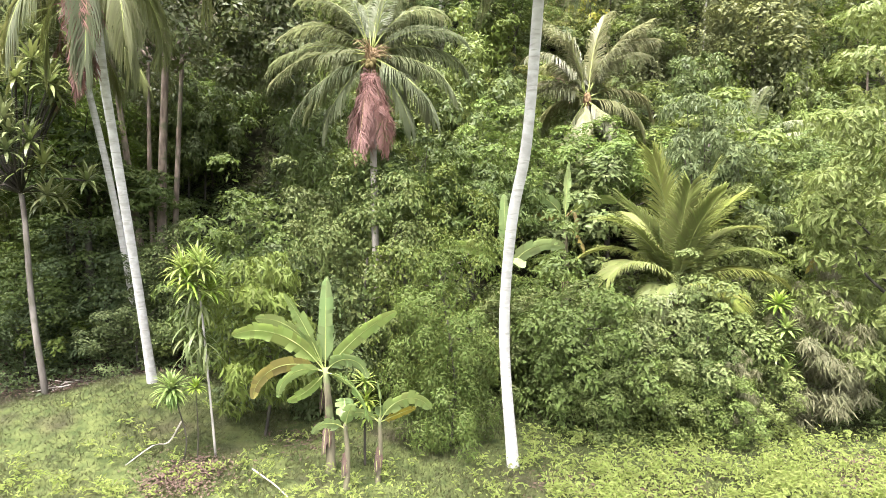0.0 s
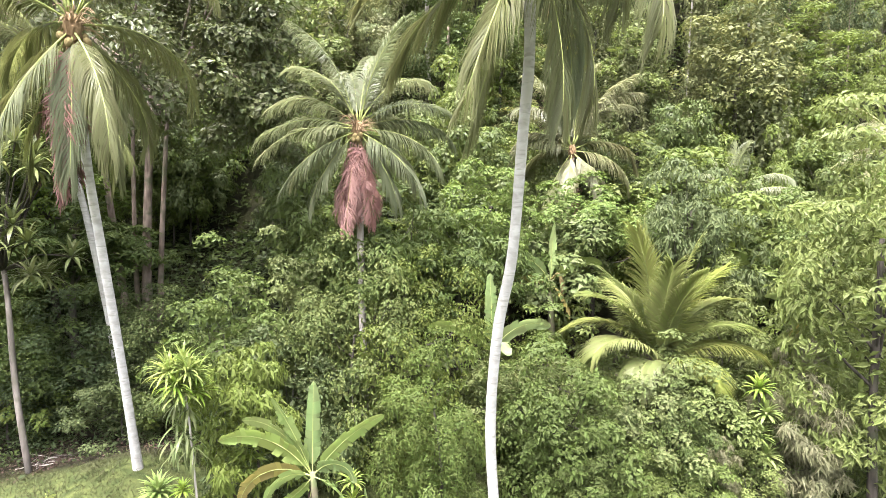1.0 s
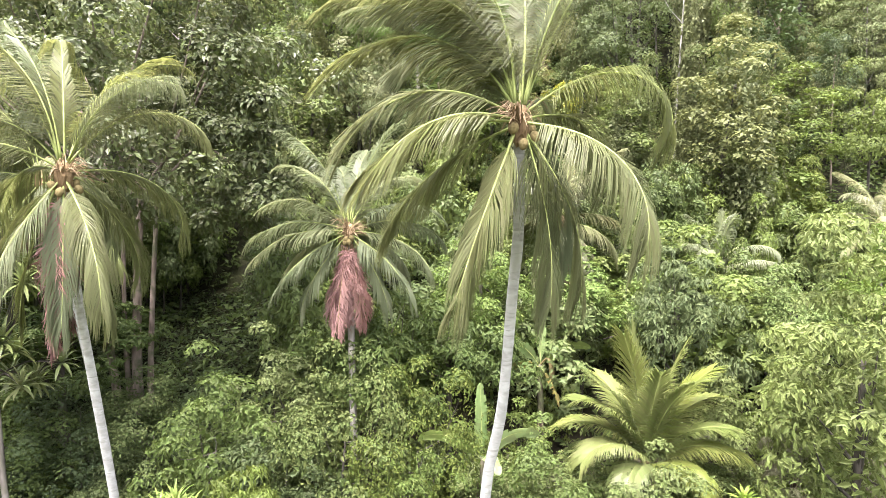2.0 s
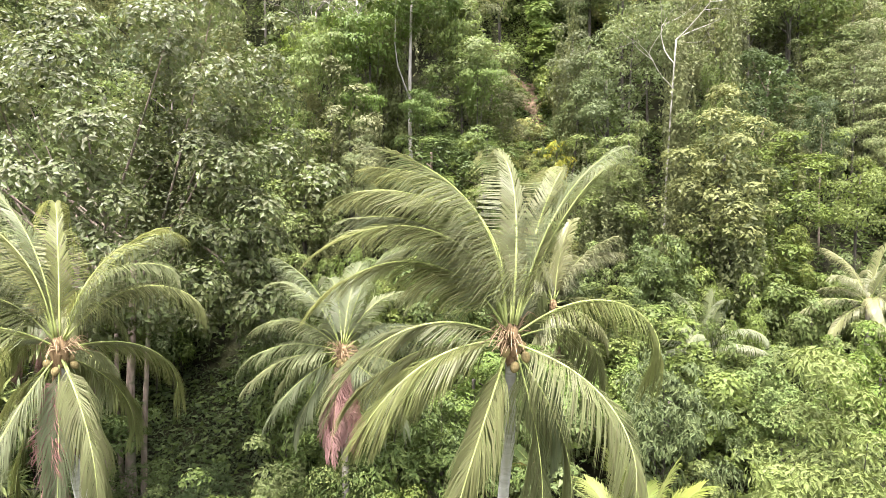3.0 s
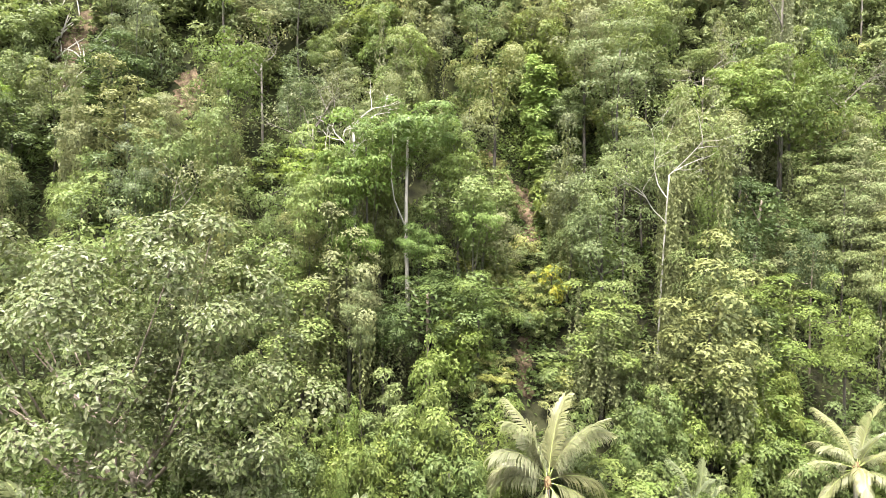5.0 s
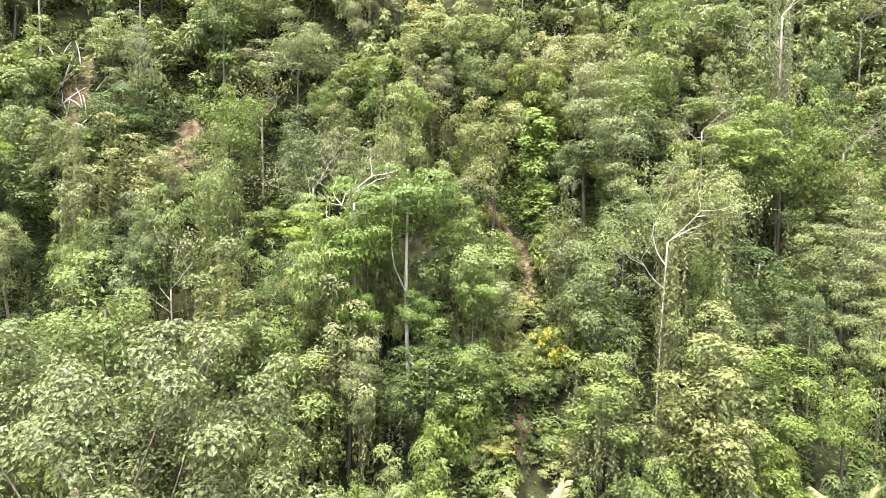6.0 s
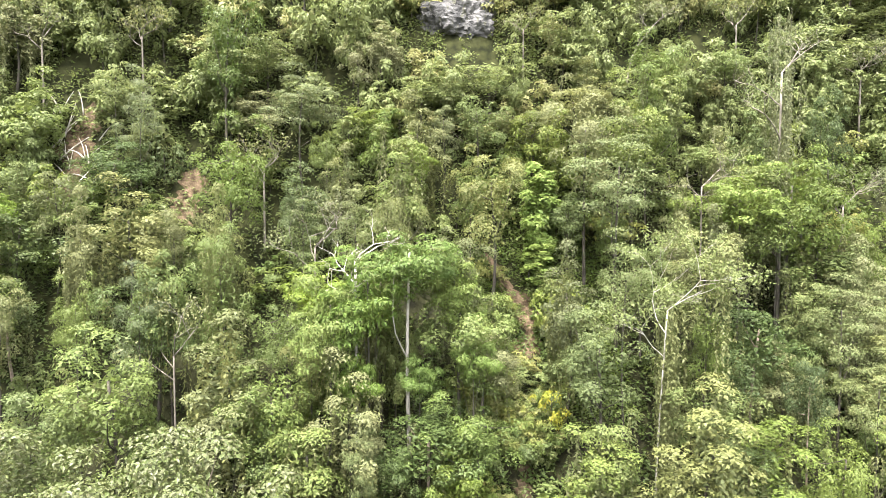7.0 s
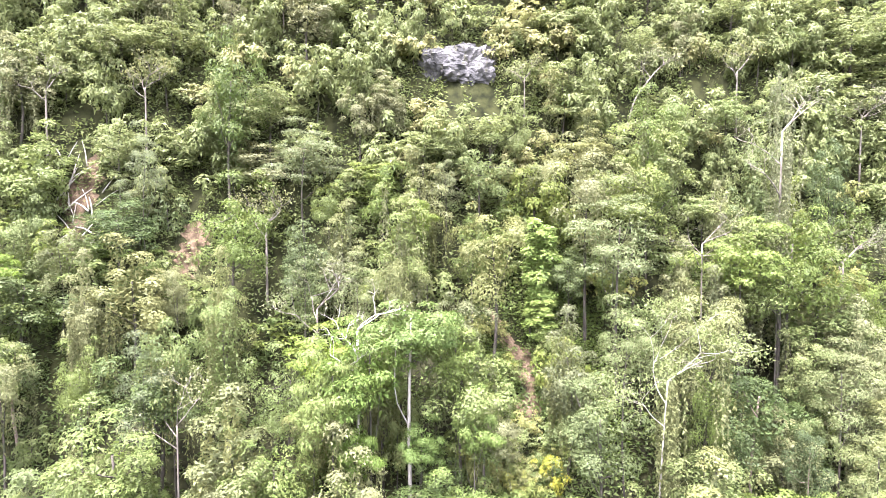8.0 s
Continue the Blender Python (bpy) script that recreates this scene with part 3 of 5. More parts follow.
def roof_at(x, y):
    """How high the wood may rise at a place: kept below the camera's sight lines to the single tall trees, the track
    and the bare slips.
    """
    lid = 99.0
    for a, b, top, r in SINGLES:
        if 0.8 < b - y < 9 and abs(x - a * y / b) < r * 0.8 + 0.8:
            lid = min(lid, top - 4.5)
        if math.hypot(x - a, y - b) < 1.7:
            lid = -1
    # lid follows the sight line from the camera at about 30 m height
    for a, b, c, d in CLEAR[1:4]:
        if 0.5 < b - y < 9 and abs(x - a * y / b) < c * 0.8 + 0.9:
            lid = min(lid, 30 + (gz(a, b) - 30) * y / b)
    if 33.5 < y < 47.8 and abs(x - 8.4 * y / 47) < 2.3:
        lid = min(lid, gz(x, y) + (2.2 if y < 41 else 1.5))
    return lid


KINDS = ["mid_a", "mid_b", "light_a", "light_b", "dark_a", "dark_b", "vine_a", "vine_b", "grey_a", "layer_a", "olive_a"]


def scatter_forest():
    g = np.random.default_rng(5)
    y = 25.5
    while y < 67:
        half = 0.78 * y + 4
        step = 3.2
        for x in np.arange(-half + 1.5, half + 4, step):
            px, py = x + g.uniform(-1.7, 1.7), y + g.uniform(-1.5, 1.5)
            zone = math.sin(px * 0.11 + py * 0.07) + math.sin(px * 0.05 - py * 0.13 + 2.0)
            w = np.array([3, 2.4, 2.8, 2, 2.0, 1.4, 2.8, 2.6, 1.8, 1.4, 2.2])
            w = w * np.where(np.isin(np.arange(11), [2, 3, 9, 10]), 1 + 0.4 * zone, 1 - 0.3 * zone)
            if py > 50 or py < 33:
                w = w * [0.7, 0.7, 3.2, 2.4, 0.1, 0.1, 1.6, 0.6, 1.4, 1.8, 1.8]
            if px > 9 and py < 44:
                w = w * [0.8, 0.8, 1.8, 1.8, 0.25, 0.25, 1.3, 0.8, 2.0, 1.2, 1.8]
            w = np.maximum(w, 0.2)
            key = KINDS[g.choice(11, p=w / w.sum())]
            hgt = g.uniform(8.5, 14.0)
            if 35 < py < 44:
                hgt = g.uniform(9.5, 15.0)
            if py < 32.5:
                hgt, key = g.uniform(4.5, 8.0), ("low_a", "low_b")[g.integers(0, 2)]
            if py > 51:
                hgt = g.uniform(5.0, 9.5)
                if g.random() < 0.55:
                    key = ("low_a", "low_b", "low_b")[g.integers(0, 3)]
            wide = g.choice([1.3, 1.6, 1.9, 2.3, 2.9], p=[0.2, 0.2, 0.25, 0.2, 0.15])
            if py > 54 and abs(px - 0.11 * py) < 8 and g.random() < 0.6:
                key, hgt = ("shrub_c", "light_a", "olive_a")[g.integers(0, 3)], g.uniform(2.5, 5.5)
            if py > 51:
                wide *= 1.1
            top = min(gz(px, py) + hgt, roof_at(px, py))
            if is_clear(px, py) or top < gz(px, py) + 1.5 or (33 < py < 52 and g.random() < 0.15):
                continue
            if top < gz(px, py) + 4.5:
                key, wide = ("shrub_a", "shrub_b")[g.integers(0, 2)], 1.9
            put(key, px, py, top, wide, g.uniform(0, 6.28))
            if g.random() < (0.85 if py < 43 else 0.35) and py < 53:
                qx, qy = px + g.uniform(-1.8, 1.8), py - g.uniform(0.8, 2.0)
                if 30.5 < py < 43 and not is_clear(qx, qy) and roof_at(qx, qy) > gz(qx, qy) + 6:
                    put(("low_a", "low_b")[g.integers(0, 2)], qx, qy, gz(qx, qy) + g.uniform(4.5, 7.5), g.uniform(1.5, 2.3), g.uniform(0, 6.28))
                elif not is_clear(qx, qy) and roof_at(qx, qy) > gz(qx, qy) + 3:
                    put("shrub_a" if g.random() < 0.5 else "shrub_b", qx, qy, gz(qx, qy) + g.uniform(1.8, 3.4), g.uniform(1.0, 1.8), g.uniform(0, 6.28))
        y += 3.1


scatter_forest()


def fill_slope():
    """Shrubs that close the gaps of the steep upper slope."""
    g = np.random.default_rng(15)
    for _ in range(340):
        y = g.uniform(47.5, 66.5)
        x = g.uniform(-0.73 * y, 0.8 * y)
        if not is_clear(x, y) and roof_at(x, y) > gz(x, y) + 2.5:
            thin = abs(x - 0.11 * y) < 8 and y > 53
            put("shrub_c" if g.random() < (0.75 if thin else 0.12) else ("shrub_a", "shrub_b")[g.integers(0, 2)], x, y, gz(x, y) + g.uniform(2.0, 4.0 if thin else 4.6), g.uniform(1.4, 2.4), g.uniform(0, 6.28))
    for _ in range(130):
        y = g.uniform(33.5, 47)
        x = 8.4 * y / 47 + g.uniform(-3.4, 3.4)
        track = np.interp(y, [34.5, 38, 40.5, 43.0, 44.6, 45.8, 47.4, 48.1], [6.9, 7.5, 20, 8.6, 8.5, 9.2, 8.6, 7.3])
        if abs(x - track) > 1.6:
            put(("shrub_a", "shrub_c", "shrub_b", "shrub_c")[g.integers(0, 4)], x, y, gz(x, y) + g.uniform(1.2, 2.6), g.uniform(0.9, 1.5), g.uniform(0, 6.28))


fill_slope()


def undergrowth():
    """Low leaves that cover the slope between the trees."""
    g = np.random.default_rng(9)
    k, each = 7400, 22
    cy = 21 + 50 * g.random(k) ** 0.55
    cx = g.uniform(-1, 1, k) * (0.78 * cy + 5)
    bare = np.zeros(k, bool)
    for a, b, c, d in CLEAR[:4]:
        bare |= ((cx - a) / (c * 0.75)) ** 2 + ((cy - b) / (d * 0.9)) ** 2 < 1
    keep = ~(bare & (g.random(k) < 0.6))
    cx, cy = cx[keep], cy[keep]
    n = len(cx) * each
    d = unit(g.normal(size=(n, 3)) + [0, -0.2, 0.6])
    wide = np.repeat(g.uniform(0.35, 0.85, len(cx)), each) * g.uniform(0.6, 1.0, n)
    x, y = np.repeat(cx, each) + d[:, 0] * wide, np.repeat(cy, each) + d[:, 1] * wide
    z = ground_z(x, y) + 0.1 + np.abs(d[:, 2]) * wide * 1.1
    way = g.normal(size=(n, 3)) * [1, 1, 0.5] + [0, -0.6, 0.1]
    up = d + g.normal(size=(n, 3)) * 0.35 + [0, -0.2, 0.3]
    size = g.uniform(0.24, 0.5, n)
    # undergrowth takes the dark leaf colour in place of shade between the trees
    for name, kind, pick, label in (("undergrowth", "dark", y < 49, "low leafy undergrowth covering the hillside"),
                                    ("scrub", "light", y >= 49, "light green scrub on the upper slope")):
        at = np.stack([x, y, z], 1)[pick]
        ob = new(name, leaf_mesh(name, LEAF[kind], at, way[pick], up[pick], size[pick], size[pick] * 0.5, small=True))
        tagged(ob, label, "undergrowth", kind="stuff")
    # rank low growth on both sides of the track in the gully
    k, each = 1500, 20
    cy, cx = g.uniform(41, 51.5, k), g.uniform(4.5, 15.5, k)
    side = np.abs(cx - np.interp(cy, [43.0, 44.6, 45.8, 47.4, 48.1, 48.7], [8.6, 8.5, 9.2, 8.6, 7.3, 6.2]))
    keep = (side > 1.25) | ((side > 0.7) & (g.random(k) < 0.25))
    cx, cy = np.repeat(cx[keep], each), np.repeat(cy[keep], each)
    n = len(cx)
    d = unit(g.normal(size=(n, 3)) + [0, -0.2, 0.6]) * g.uniform(0.2, 0.6, (n, 1))
    x, y = cx + d[:, 0], cy + d[:, 1]
    at = np.stack([x, y, ground_z(x, y) + 0.08 + np.abs(d[:, 2]) * 1.2], 1)
    size = g.uniform(0.16, 0.36, n)
    ob = new("gully_growth", leaf_mesh("gully_growth", LEAF["light"], at, g.normal(size=(n, 3)) * [1, 1, 0.5] + [0, -0.5, 0.4], d + g.normal(size=(n, 3)) * 0.3 + [0, -0.2, 0.4], size, size * 0.42, small=True))
    tagged(ob, "rank yellow-green growth beside the earth track", "undergrowth", kind="stuff")


undergrowth()


def big_pale_tree():
    """Large several-stemmed tree with pale green leathery leaves."""
    root = thing("tree", (-11.2, 24.6, gz(-11.2, 24.6)), "huge tree with pale green leathery leaves and several stems", "tree")
    z0 = root.location.z
    mid = np.array([-1.3, -0.9, 15.5 - z0])
    at, way, up, size, c = crown_leaves((7.3, 4.8, 7.0), 170, 0.235, 46000, "dome", -0.7, 31, 0.15)
    # a low bough hangs out over the shaded hollow
    low = crown_leaves((2.3, 2.0, 2.7), 34, 0.235, 8000, "dome", -1.0, 33, 0.3)
    at, way, up, size = (np.concatenate(q) for q in ((at + mid, low[0] + [4.6, -1.4, 12.6 - z0]), (way, low[1]), (up, low[2]), (size, low[3])))
    c = c + mid
    parts = [tube_data(curve_points([(0.2, 0.8, 11.5 - z0), (2.6, -0.4, 13.6 - z0), (4.8, -1.5, 12.4 - z0)], 9), np.linspace(0.09, 0.03, 9), 6)]
    for dx, dy, lean, r in ((-0.45, 0.6, (0.3, 0.2), 0.25), (-0.95, 0.9, (-0.2, 0.4), 0.13), (-1.35, 0.7, (-1.2, 0.2), 0.2), (0.05, 0.7, (0.5, 0.1), 0.15)):
        top = np.array([dx + lean[0], dy + lean[1], 13 - z0])
        line = curve_points([(dx * 0.8, dy, -0.6), (dx + lean[0] * 0.2, dy, 3.5), tuple(top)], 12)
        parts.append(tube_data(line, np.linspace(r, r * 0.5, 12), 8))
        g = np.random.default_rng(int(100 * r))
        for q in c[g.random(len(c)) < 0.07]:
            s = line[g.integers(10, 12)]
            if q[2] > s[2] + 0.8 * math.hypot(q[0] - s[0], q[1] - s[1]):
                parts.append(tube_data(curve_points([s, (s + q) / 2 + [0, 0, -0.5], q], 7), np.linspace(r * 0.4, 0.02, 7), 5, cap=False))
    part("trunk", raw_mesh("trunk", *joined(parts), [BARK["red"]], smooth=True), root)
    part("crown", leaf_mesh("crown", LEAF["pale"], at, way, up, size, size * 0.55), root)


big_pale_tree()


def rock_face():
    """Weathered pale limestone outcrop near the top of the hill."""
    bm = bmesh.new()
    bmesh.ops.create_icosphere(bm, subdivisions=5, radius=1.0)
    for v in bm.verts:
        p = v.co.copy()
        k = 1 + 0.42 * noise.noise(p * 1.6) + 0.25 * abs(noise.noise(Vector((p.x * 6, p.y * 6, p.z * 2)))) + 0.12 * noise.noise(p * 9.0)
        k += 0.2 * abs(noise.noise(Vector((p.x * 11, p.y * 5, p.z * 3)))) - 0.15 * abs(noise.noise(Vector((p.x * 3, p.y * 3, p.z * 10))))
        v.co = Vector((p.x * 3.6 * k + 0.5 * p.z, p.y * 1.4 * k, (p.z if p.z < 0.5 else 0.5 + (p.z - 0.5) * 0.5) * 2.7 * k))
    me = bpy.data.meshes.new("rock_face")
    bm.to_mesh(me)
    bm.free()
    m, n, l, b = material("limestone")
    col = mixed(n, l, ramped(n, l, noised(n, l, 0.9, 8, (1, 1, 0.5)), 0.38, 0.62), (0.03, 0.03, 0.029), (0.09, 0.087, 0.084))
    l.new(mixed(n, l, ramped(n, l, noised(n, l, 2.5, 4, (1, 1, 0.3)), 0.56, 0.7), col, (0.05, 0.05, 0.035)), b.inputs["Base Color"])
    b.inputs["Roughness"].default_value = 0.95
    b.inputs["Specular IOR Level"].default_value = 0.1
    bumped(n, l, b, noised(n, l, 3, 8), 1.0, 0.3)
    me.materials.append(m)
    ob = new("rock_face", me)
    ob.location = (5.0, 59.9, gz(5.6, 58.9) + 0.9)
    tagged(ob, "weathered pale grey limestone rock face on the hill", "rock")


rock_face()


def bare_earth(name, label, line, width, seed, tone=1.0):
    """A strip of bare reddish earth that follows the slope."""
    g = np.random.default_rng(seed)
    c = curve_points(line, 40)
    V, n = [], 9
    for i, (x, y) in enumerate(c):
        w = width * (0.6 + 0.4 * math.sin(i * 0.7) * math.sin(i * 0.31 + seed)) * min(1, 0.3 + i / 6, 0.3 + (39 - i) / 6)
        for u in np.linspace(-1, 1, n):
            px, py = x + u * w * g.uniform(0.85, 1.15), y + g.uniform(-0.05, 0.05)
            V.append((px, py, gz(px, py) + 0.16 * (1 - u * u) + g.uniform(-0.03, 0.05) - 0.05 * abs(u)))
    b = (np.arange(39)[:, None] * n + np.arange(n - 1)[None]).ravel()
    lo = np.stack([b, b + 1, b + n + 1, b + n], 1).ravel()
    m, nn, l, bs = material("bare_earth")
    col = mixed(nn, l, ramped(nn, l, noised(nn, l, 1.6, 7), 0.35, 0.65), tuple(tone * c for c in (0.032, 0.023, 0.014)), tuple(tone * c for c in (0.092, 0.066, 0.042)))
    l.new(mixed(nn, l, ramped(nn, l, noised(nn, l, 5, 4), 0.58, 0.7), col, (0.08, 0.085, 0.03)), bs.inputs["Base Color"])
    bs.inputs["Roughness"].default_value = 0.95
    bs.inputs["Specular IOR Level"].default_value = 0.04
    bumped(nn, l, bs, noised(nn, l, 6, 6), 1.0, 0.1)
    tagged(new(name, raw_mesh(name, V, lo, np.full(len(b), 4), [m], smooth=True)), label, "bare earth", kind="structure")


bare_earth("dirt_track", "reddish bare earth track climbing through the trees", [(8.5, 43.4), (8.5, 44.8), (9.2, 45.8), (8.6, 47.4), (7.3, 48.1), (6.2, 48.7)], 1.9, 3, 1.15)
bare_earth("earth_bank", "short bank of bare red-brown earth on the slope", [(6.9, 35.6), (7.2, 37.0), (7.6, 38.6)], 0.9, 8, 0.8)
bare_earth("landslip", "slip of bare brown earth among the trees", [(-27.4, 50.6), (-28.2, 52), (-28.2, 54), (-27.4, 55.8)], 2.2, 4, 0.75)


def dead_log(x, y, length, az, rise, r):
    """A fallen bleached stem lying on the slip."""
    d = np.array([math.cos(az), math.sin(az) * 0.5, rise]) * length
    p0 = np.array([x, y, gz(x, y) + 0.25])
    p2 = p0 + d
    p2[2] = max(p2[2], gz(p2[0], p2[1]) + 0.1)
    ob = new("dead_log", raw_mesh("dead_log", *tube_data(curve_points([p0, (p0 + p2) / 2 + [0.1, -0.1, 0.15], p2], 8), np.linspace(r, r * 0.45, 8), 7), [BARK["white"]], smooth=True))
    tagged(ob, "bleached fallen stem on the bare slope", "log")


gl = np.random.default_rng(88)
for _ in range(26):
    dead_log(-28.0 + gl.uniform(-2.2, 1.8), 53.0 + gl.uniform(-2.4, 2.2), gl.uniform(1.4, 3.2), gl.uniform(0.3, 2.9), gl.uniform(0.3, 0.9), gl.uniform(0.04, 0.08))
bare_earth("earth_patch", "small patch of dry brown earth on the slope", [(-18.8, 50.9), (-18.5, 52.0), (-18.0, 53.4)], 1.7, 6, 1.0)

# ---- palms ----
def frond_mesh(length, el, bend, az, wind, pairs, leaf_len, leaf_wid, mat, sag=0.7, g=None, loose=0.13):
    """One feather leaf of a palm: a tapered rib that arches under its weight and two rows of hanging leaflets."""
    n = 22
    s = np.linspace(0, 1, n)
    e = np.radians(el - bend * s ** 1.5)
    a = math.radians(az) + 0 * s
    d = np.stack([np.cos(e) * np.cos(a), np.cos(e) * np.sin(a), np.sin(e)], 1) + np.outer(s ** 1.6, wind)
    d = unit(d)
    p = np.concatenate([[[0, 0, 0]], np.cumsum(d[:-1] * length / (n - 1), 0)])
    rib = tube_data(p, np.linspace(0.03, 0.004, n) * (length / 4), 4)
    t = np.concatenate([np.linspace(0.1, 1.0, pairs)] * 2)
    sg = np.concatenate([np.ones(pairs), -np.ones(pairs)])
    at = np.stack([np.interp(t, s, p[:, k]) for k in range(3)], 1)
    tan = unit(np.stack([np.interp(t, s, d[:, k]) for k in range(3)], 1))
    side = unit(np.cross(tan, np.array([0, 0, 1.0]) + 0.02 * np.array([math.cos(az), math.sin(az), 0])))
    ln = 1.15 * leaf_len * (0.42 + 0.58 * np.sin(np.pi * np.clip(t * 0.8 + 0.14, 0, 1)) ** 0.8) * g.uniform(0.85, 1.08, len(t))
    # leaflets of one stretch of the rib bend alike, as the wind takes them
    drift = np.stack([np.interp(t, np.linspace(0, 1, 7), g.normal(size=7)) for _ in range(3)], 1) * loose * 1.6
    w = side * sg[:, None] * (0.95 - 0.4 * t[:, None]) * (1.2 - 0.5 * sag) + tan * (0.6 + 0.6 * t[:, None]) + drift + g.normal(size=(len(t), 3)) * loose * 0.6
    w1 = unit(w + np.array([0, 0, 0.3 - 0.4 * sag]) + np.asarray(wind) * 0.3)
    w2 = unit(w * 0.75 + np.array([0, 0, -0.75]) * sag + np.asarray(wind) * 0.8)
    w3 = unit(w * 0.35 + np.array([0, 0, -1.5]) * sag + np.asarray(wind) * 1.1 + g.normal(size=(len(t), 3)) * loose)
    flat = unit(np.cross(w1, np.cross(tan, w1)))
    wd = leaf_wid * g.uniform(0.8, 1.15, len(t))[:, None]
    m = at + w1 * (ln * 0.34)[:, None]
    m2 = m + w2 * (ln * 0.33)[:, None]
    tip = m2 + w3 * (ln * 0.36)[:, None]
    v = np.stack([at - flat * wd * 0.25, at + flat * wd * 0.25, m + flat * wd * 0.5, m - flat * wd * 0.5, m2 + flat * wd * 0.42, m2 - flat * wd * 0.42, tip], 1).reshape(-1, 3)
    b = 7 * np.arange(len(t))[:, None]
    lo = (b + np.array([0, 1, 2, 3, 3, 2, 4, 5, 5, 4, 6])).ravel()
    sz = np.tile([4, 4, 3], len(t))
    return raw_mesh("frond", v, lo, sz, [LEAF[mat]]), raw_mesh("rib", *rib, [BARK["rib"] if mat != "frond_dead" else BARK["fibre"]], smooth=True)


def ribbed(name, meshes, parent, at, label=""):
    """A leaf with its rib under it."""
    ob = part(name, meshes[0], parent, label)
    ob.location = at
    part("rib", meshes[1], ob)


def ringed_trunk(line, r0, r1, count=130):
    """Palm trunk with a flared foot and shallow leaf scars."""
    p = curve_points(line, count)
    s = np.linspace(0, 1, count)
    r = r0 + (r1 - r0) * s + 0.35 * r0 * np.exp(-s * 28)
    r = r * (1 + 0.008 * np.sin(s * 260 + 3 * np.sin(s * 17))) * (1 + 0.03 * np.sin(s * 31) * np.sin(s * 13 + 1))
    return tube_data(p, r, 12)


def palm(label, line, r0, r1, fronds, length, seed, dead=0, nuts=0, mat="frond", pairs=60, leaf_len=0.75, leaf_wid=0.045,
         els=(80, -48), bends=(45, 98), wind=(-0.2, 0, 0), bark="palm", name="coconut_palm", sags=(0.55, 1.1), loose=0.06, front=False, crown=(), dead_len=0.72):
    """crown: rows of length, rise, bend and azimuth of single fronds, in place of an even whorl of that many fronds."""
    g = np.random.default_rng(seed)
    base = np.array(line[0], float)
    root = thing(name, base, label, "palm tree")
    pts = [np.array(q, float) - base for q in line]
    pts[0] = pts[0] - np.array([0, 0, 0.3])
    top = pts[-1]
    part("trunk", raw_mesh("trunk", *ringed_trunk(pts, r0, r1), [BARK[bark]], smooth=True), root)
    for ln, el, bend, az in crown:
        low = min(1.0, max(0.0, (70 - el) / 110))
        me = frond_mesh(ln * g.uniform(0.96, 1.04), el + g.uniform(-3, 3), bend, az + g.uniform(-4, 4), np.array(wind) * (0.35 + 0.85 * (1 - low)), pairs, leaf_len, leaf_wid,
                        "frond_pale" if mat == "frond" and g.random() < 0.3 else mat, sags[0] + (sags[1] - sags[0]) * low, g, loose)
        ribbed("frond", me, root, top + np.array([math.cos(math.radians(az)) * r1, math.sin(math.radians(az)) * r1, 0.3 - 0.45 * low]))
    for i in range(0 if crown else fronds):
        f = i / max(1, fronds - 1)
        el = els[0] + (els[1] - els[0]) * f ** 0.85 + g.uniform(-7, 7)
        bend = bends[0] + (bends[1] - bends[0]) * math.sin(math.pi * min(1, f * 1.1)) + g.uniform(-10, 10)
        if el < -20:
            bend = 30
        az = i * 137.5 + g.uniform(-15, 15)
        if front and f < 0.3:
            az = (180 if wind[0] < 0 else 0) + g.uniform(-80, 80)
        if front and el < 20 and math.sin(math.radians(az)) < -0.75:
            az += 32 if math.cos(math.radians(az)) > 0 else -32
        ln = length * g.uniform(0.85, 1.08) * (0.8 + 0.25 * math.sin(math.pi * (0.2 + 0.6 * f)))
        me = frond_mesh(ln, el, bend, az, np.array(wind) * (0.5 + (1 - f)), pairs, leaf_len, leaf_wid,
                        "frond_pale" if mat == "frond" and g.random() < 0.25 else mat, sags[0] + (sags[1] - sags[0]) * f, g, loose)
        ribbed("frond", me, root, top + np.array([math.cos(math.radians(az)) * r1, math.sin(math.radians(az)) * r1, 0.15 - 0.35 * f]))
    for i in range(dead):
        az = 270 + (i % 2 * 2 - 1) * (60 if front else 7 * i) + g.uniform(-12, 12)
        me = frond_mesh(length * g.uniform(0.85, 1.15) * dead_len, -77 + g.uniform(-6, 6), 14, az, (0, 0, 0), 70, 0.5, 0.03, "frond_dead", 1.0, g, 0.5)
        ribbed("frond", me, root, top + np.array([math.cos(math.radians(az)) * r1 * 1.1, math.sin(math.radians(az)) * r1 * 1.1, -0.35]), "withered reddish brown frond")
    # fibre sheath and nuts at the heart of the crown
    bm = bmesh.new()
    bmesh.ops.create_icosphere(bm, subdivisions=3, radius=1.0)
    for v in bm.verts:
        k = 1 + 0.35 * noise.noise(v.co * 3.5 + Vector((seed, 0, 0)))
        v.co = Vector((v.co.x * r1 * 1.75 * k, v.co.y * r1 * 1.75 * k, v.co.z * 0.34 * k - 0.05))
    me = bpy.data.meshes.new("sheath")
    bm.to_mesh(me)
    bm.free()
    me.materials.append(BARK["fibre"])
    part("sheath", me, root, "brown fibrous leaf sheath").location = top
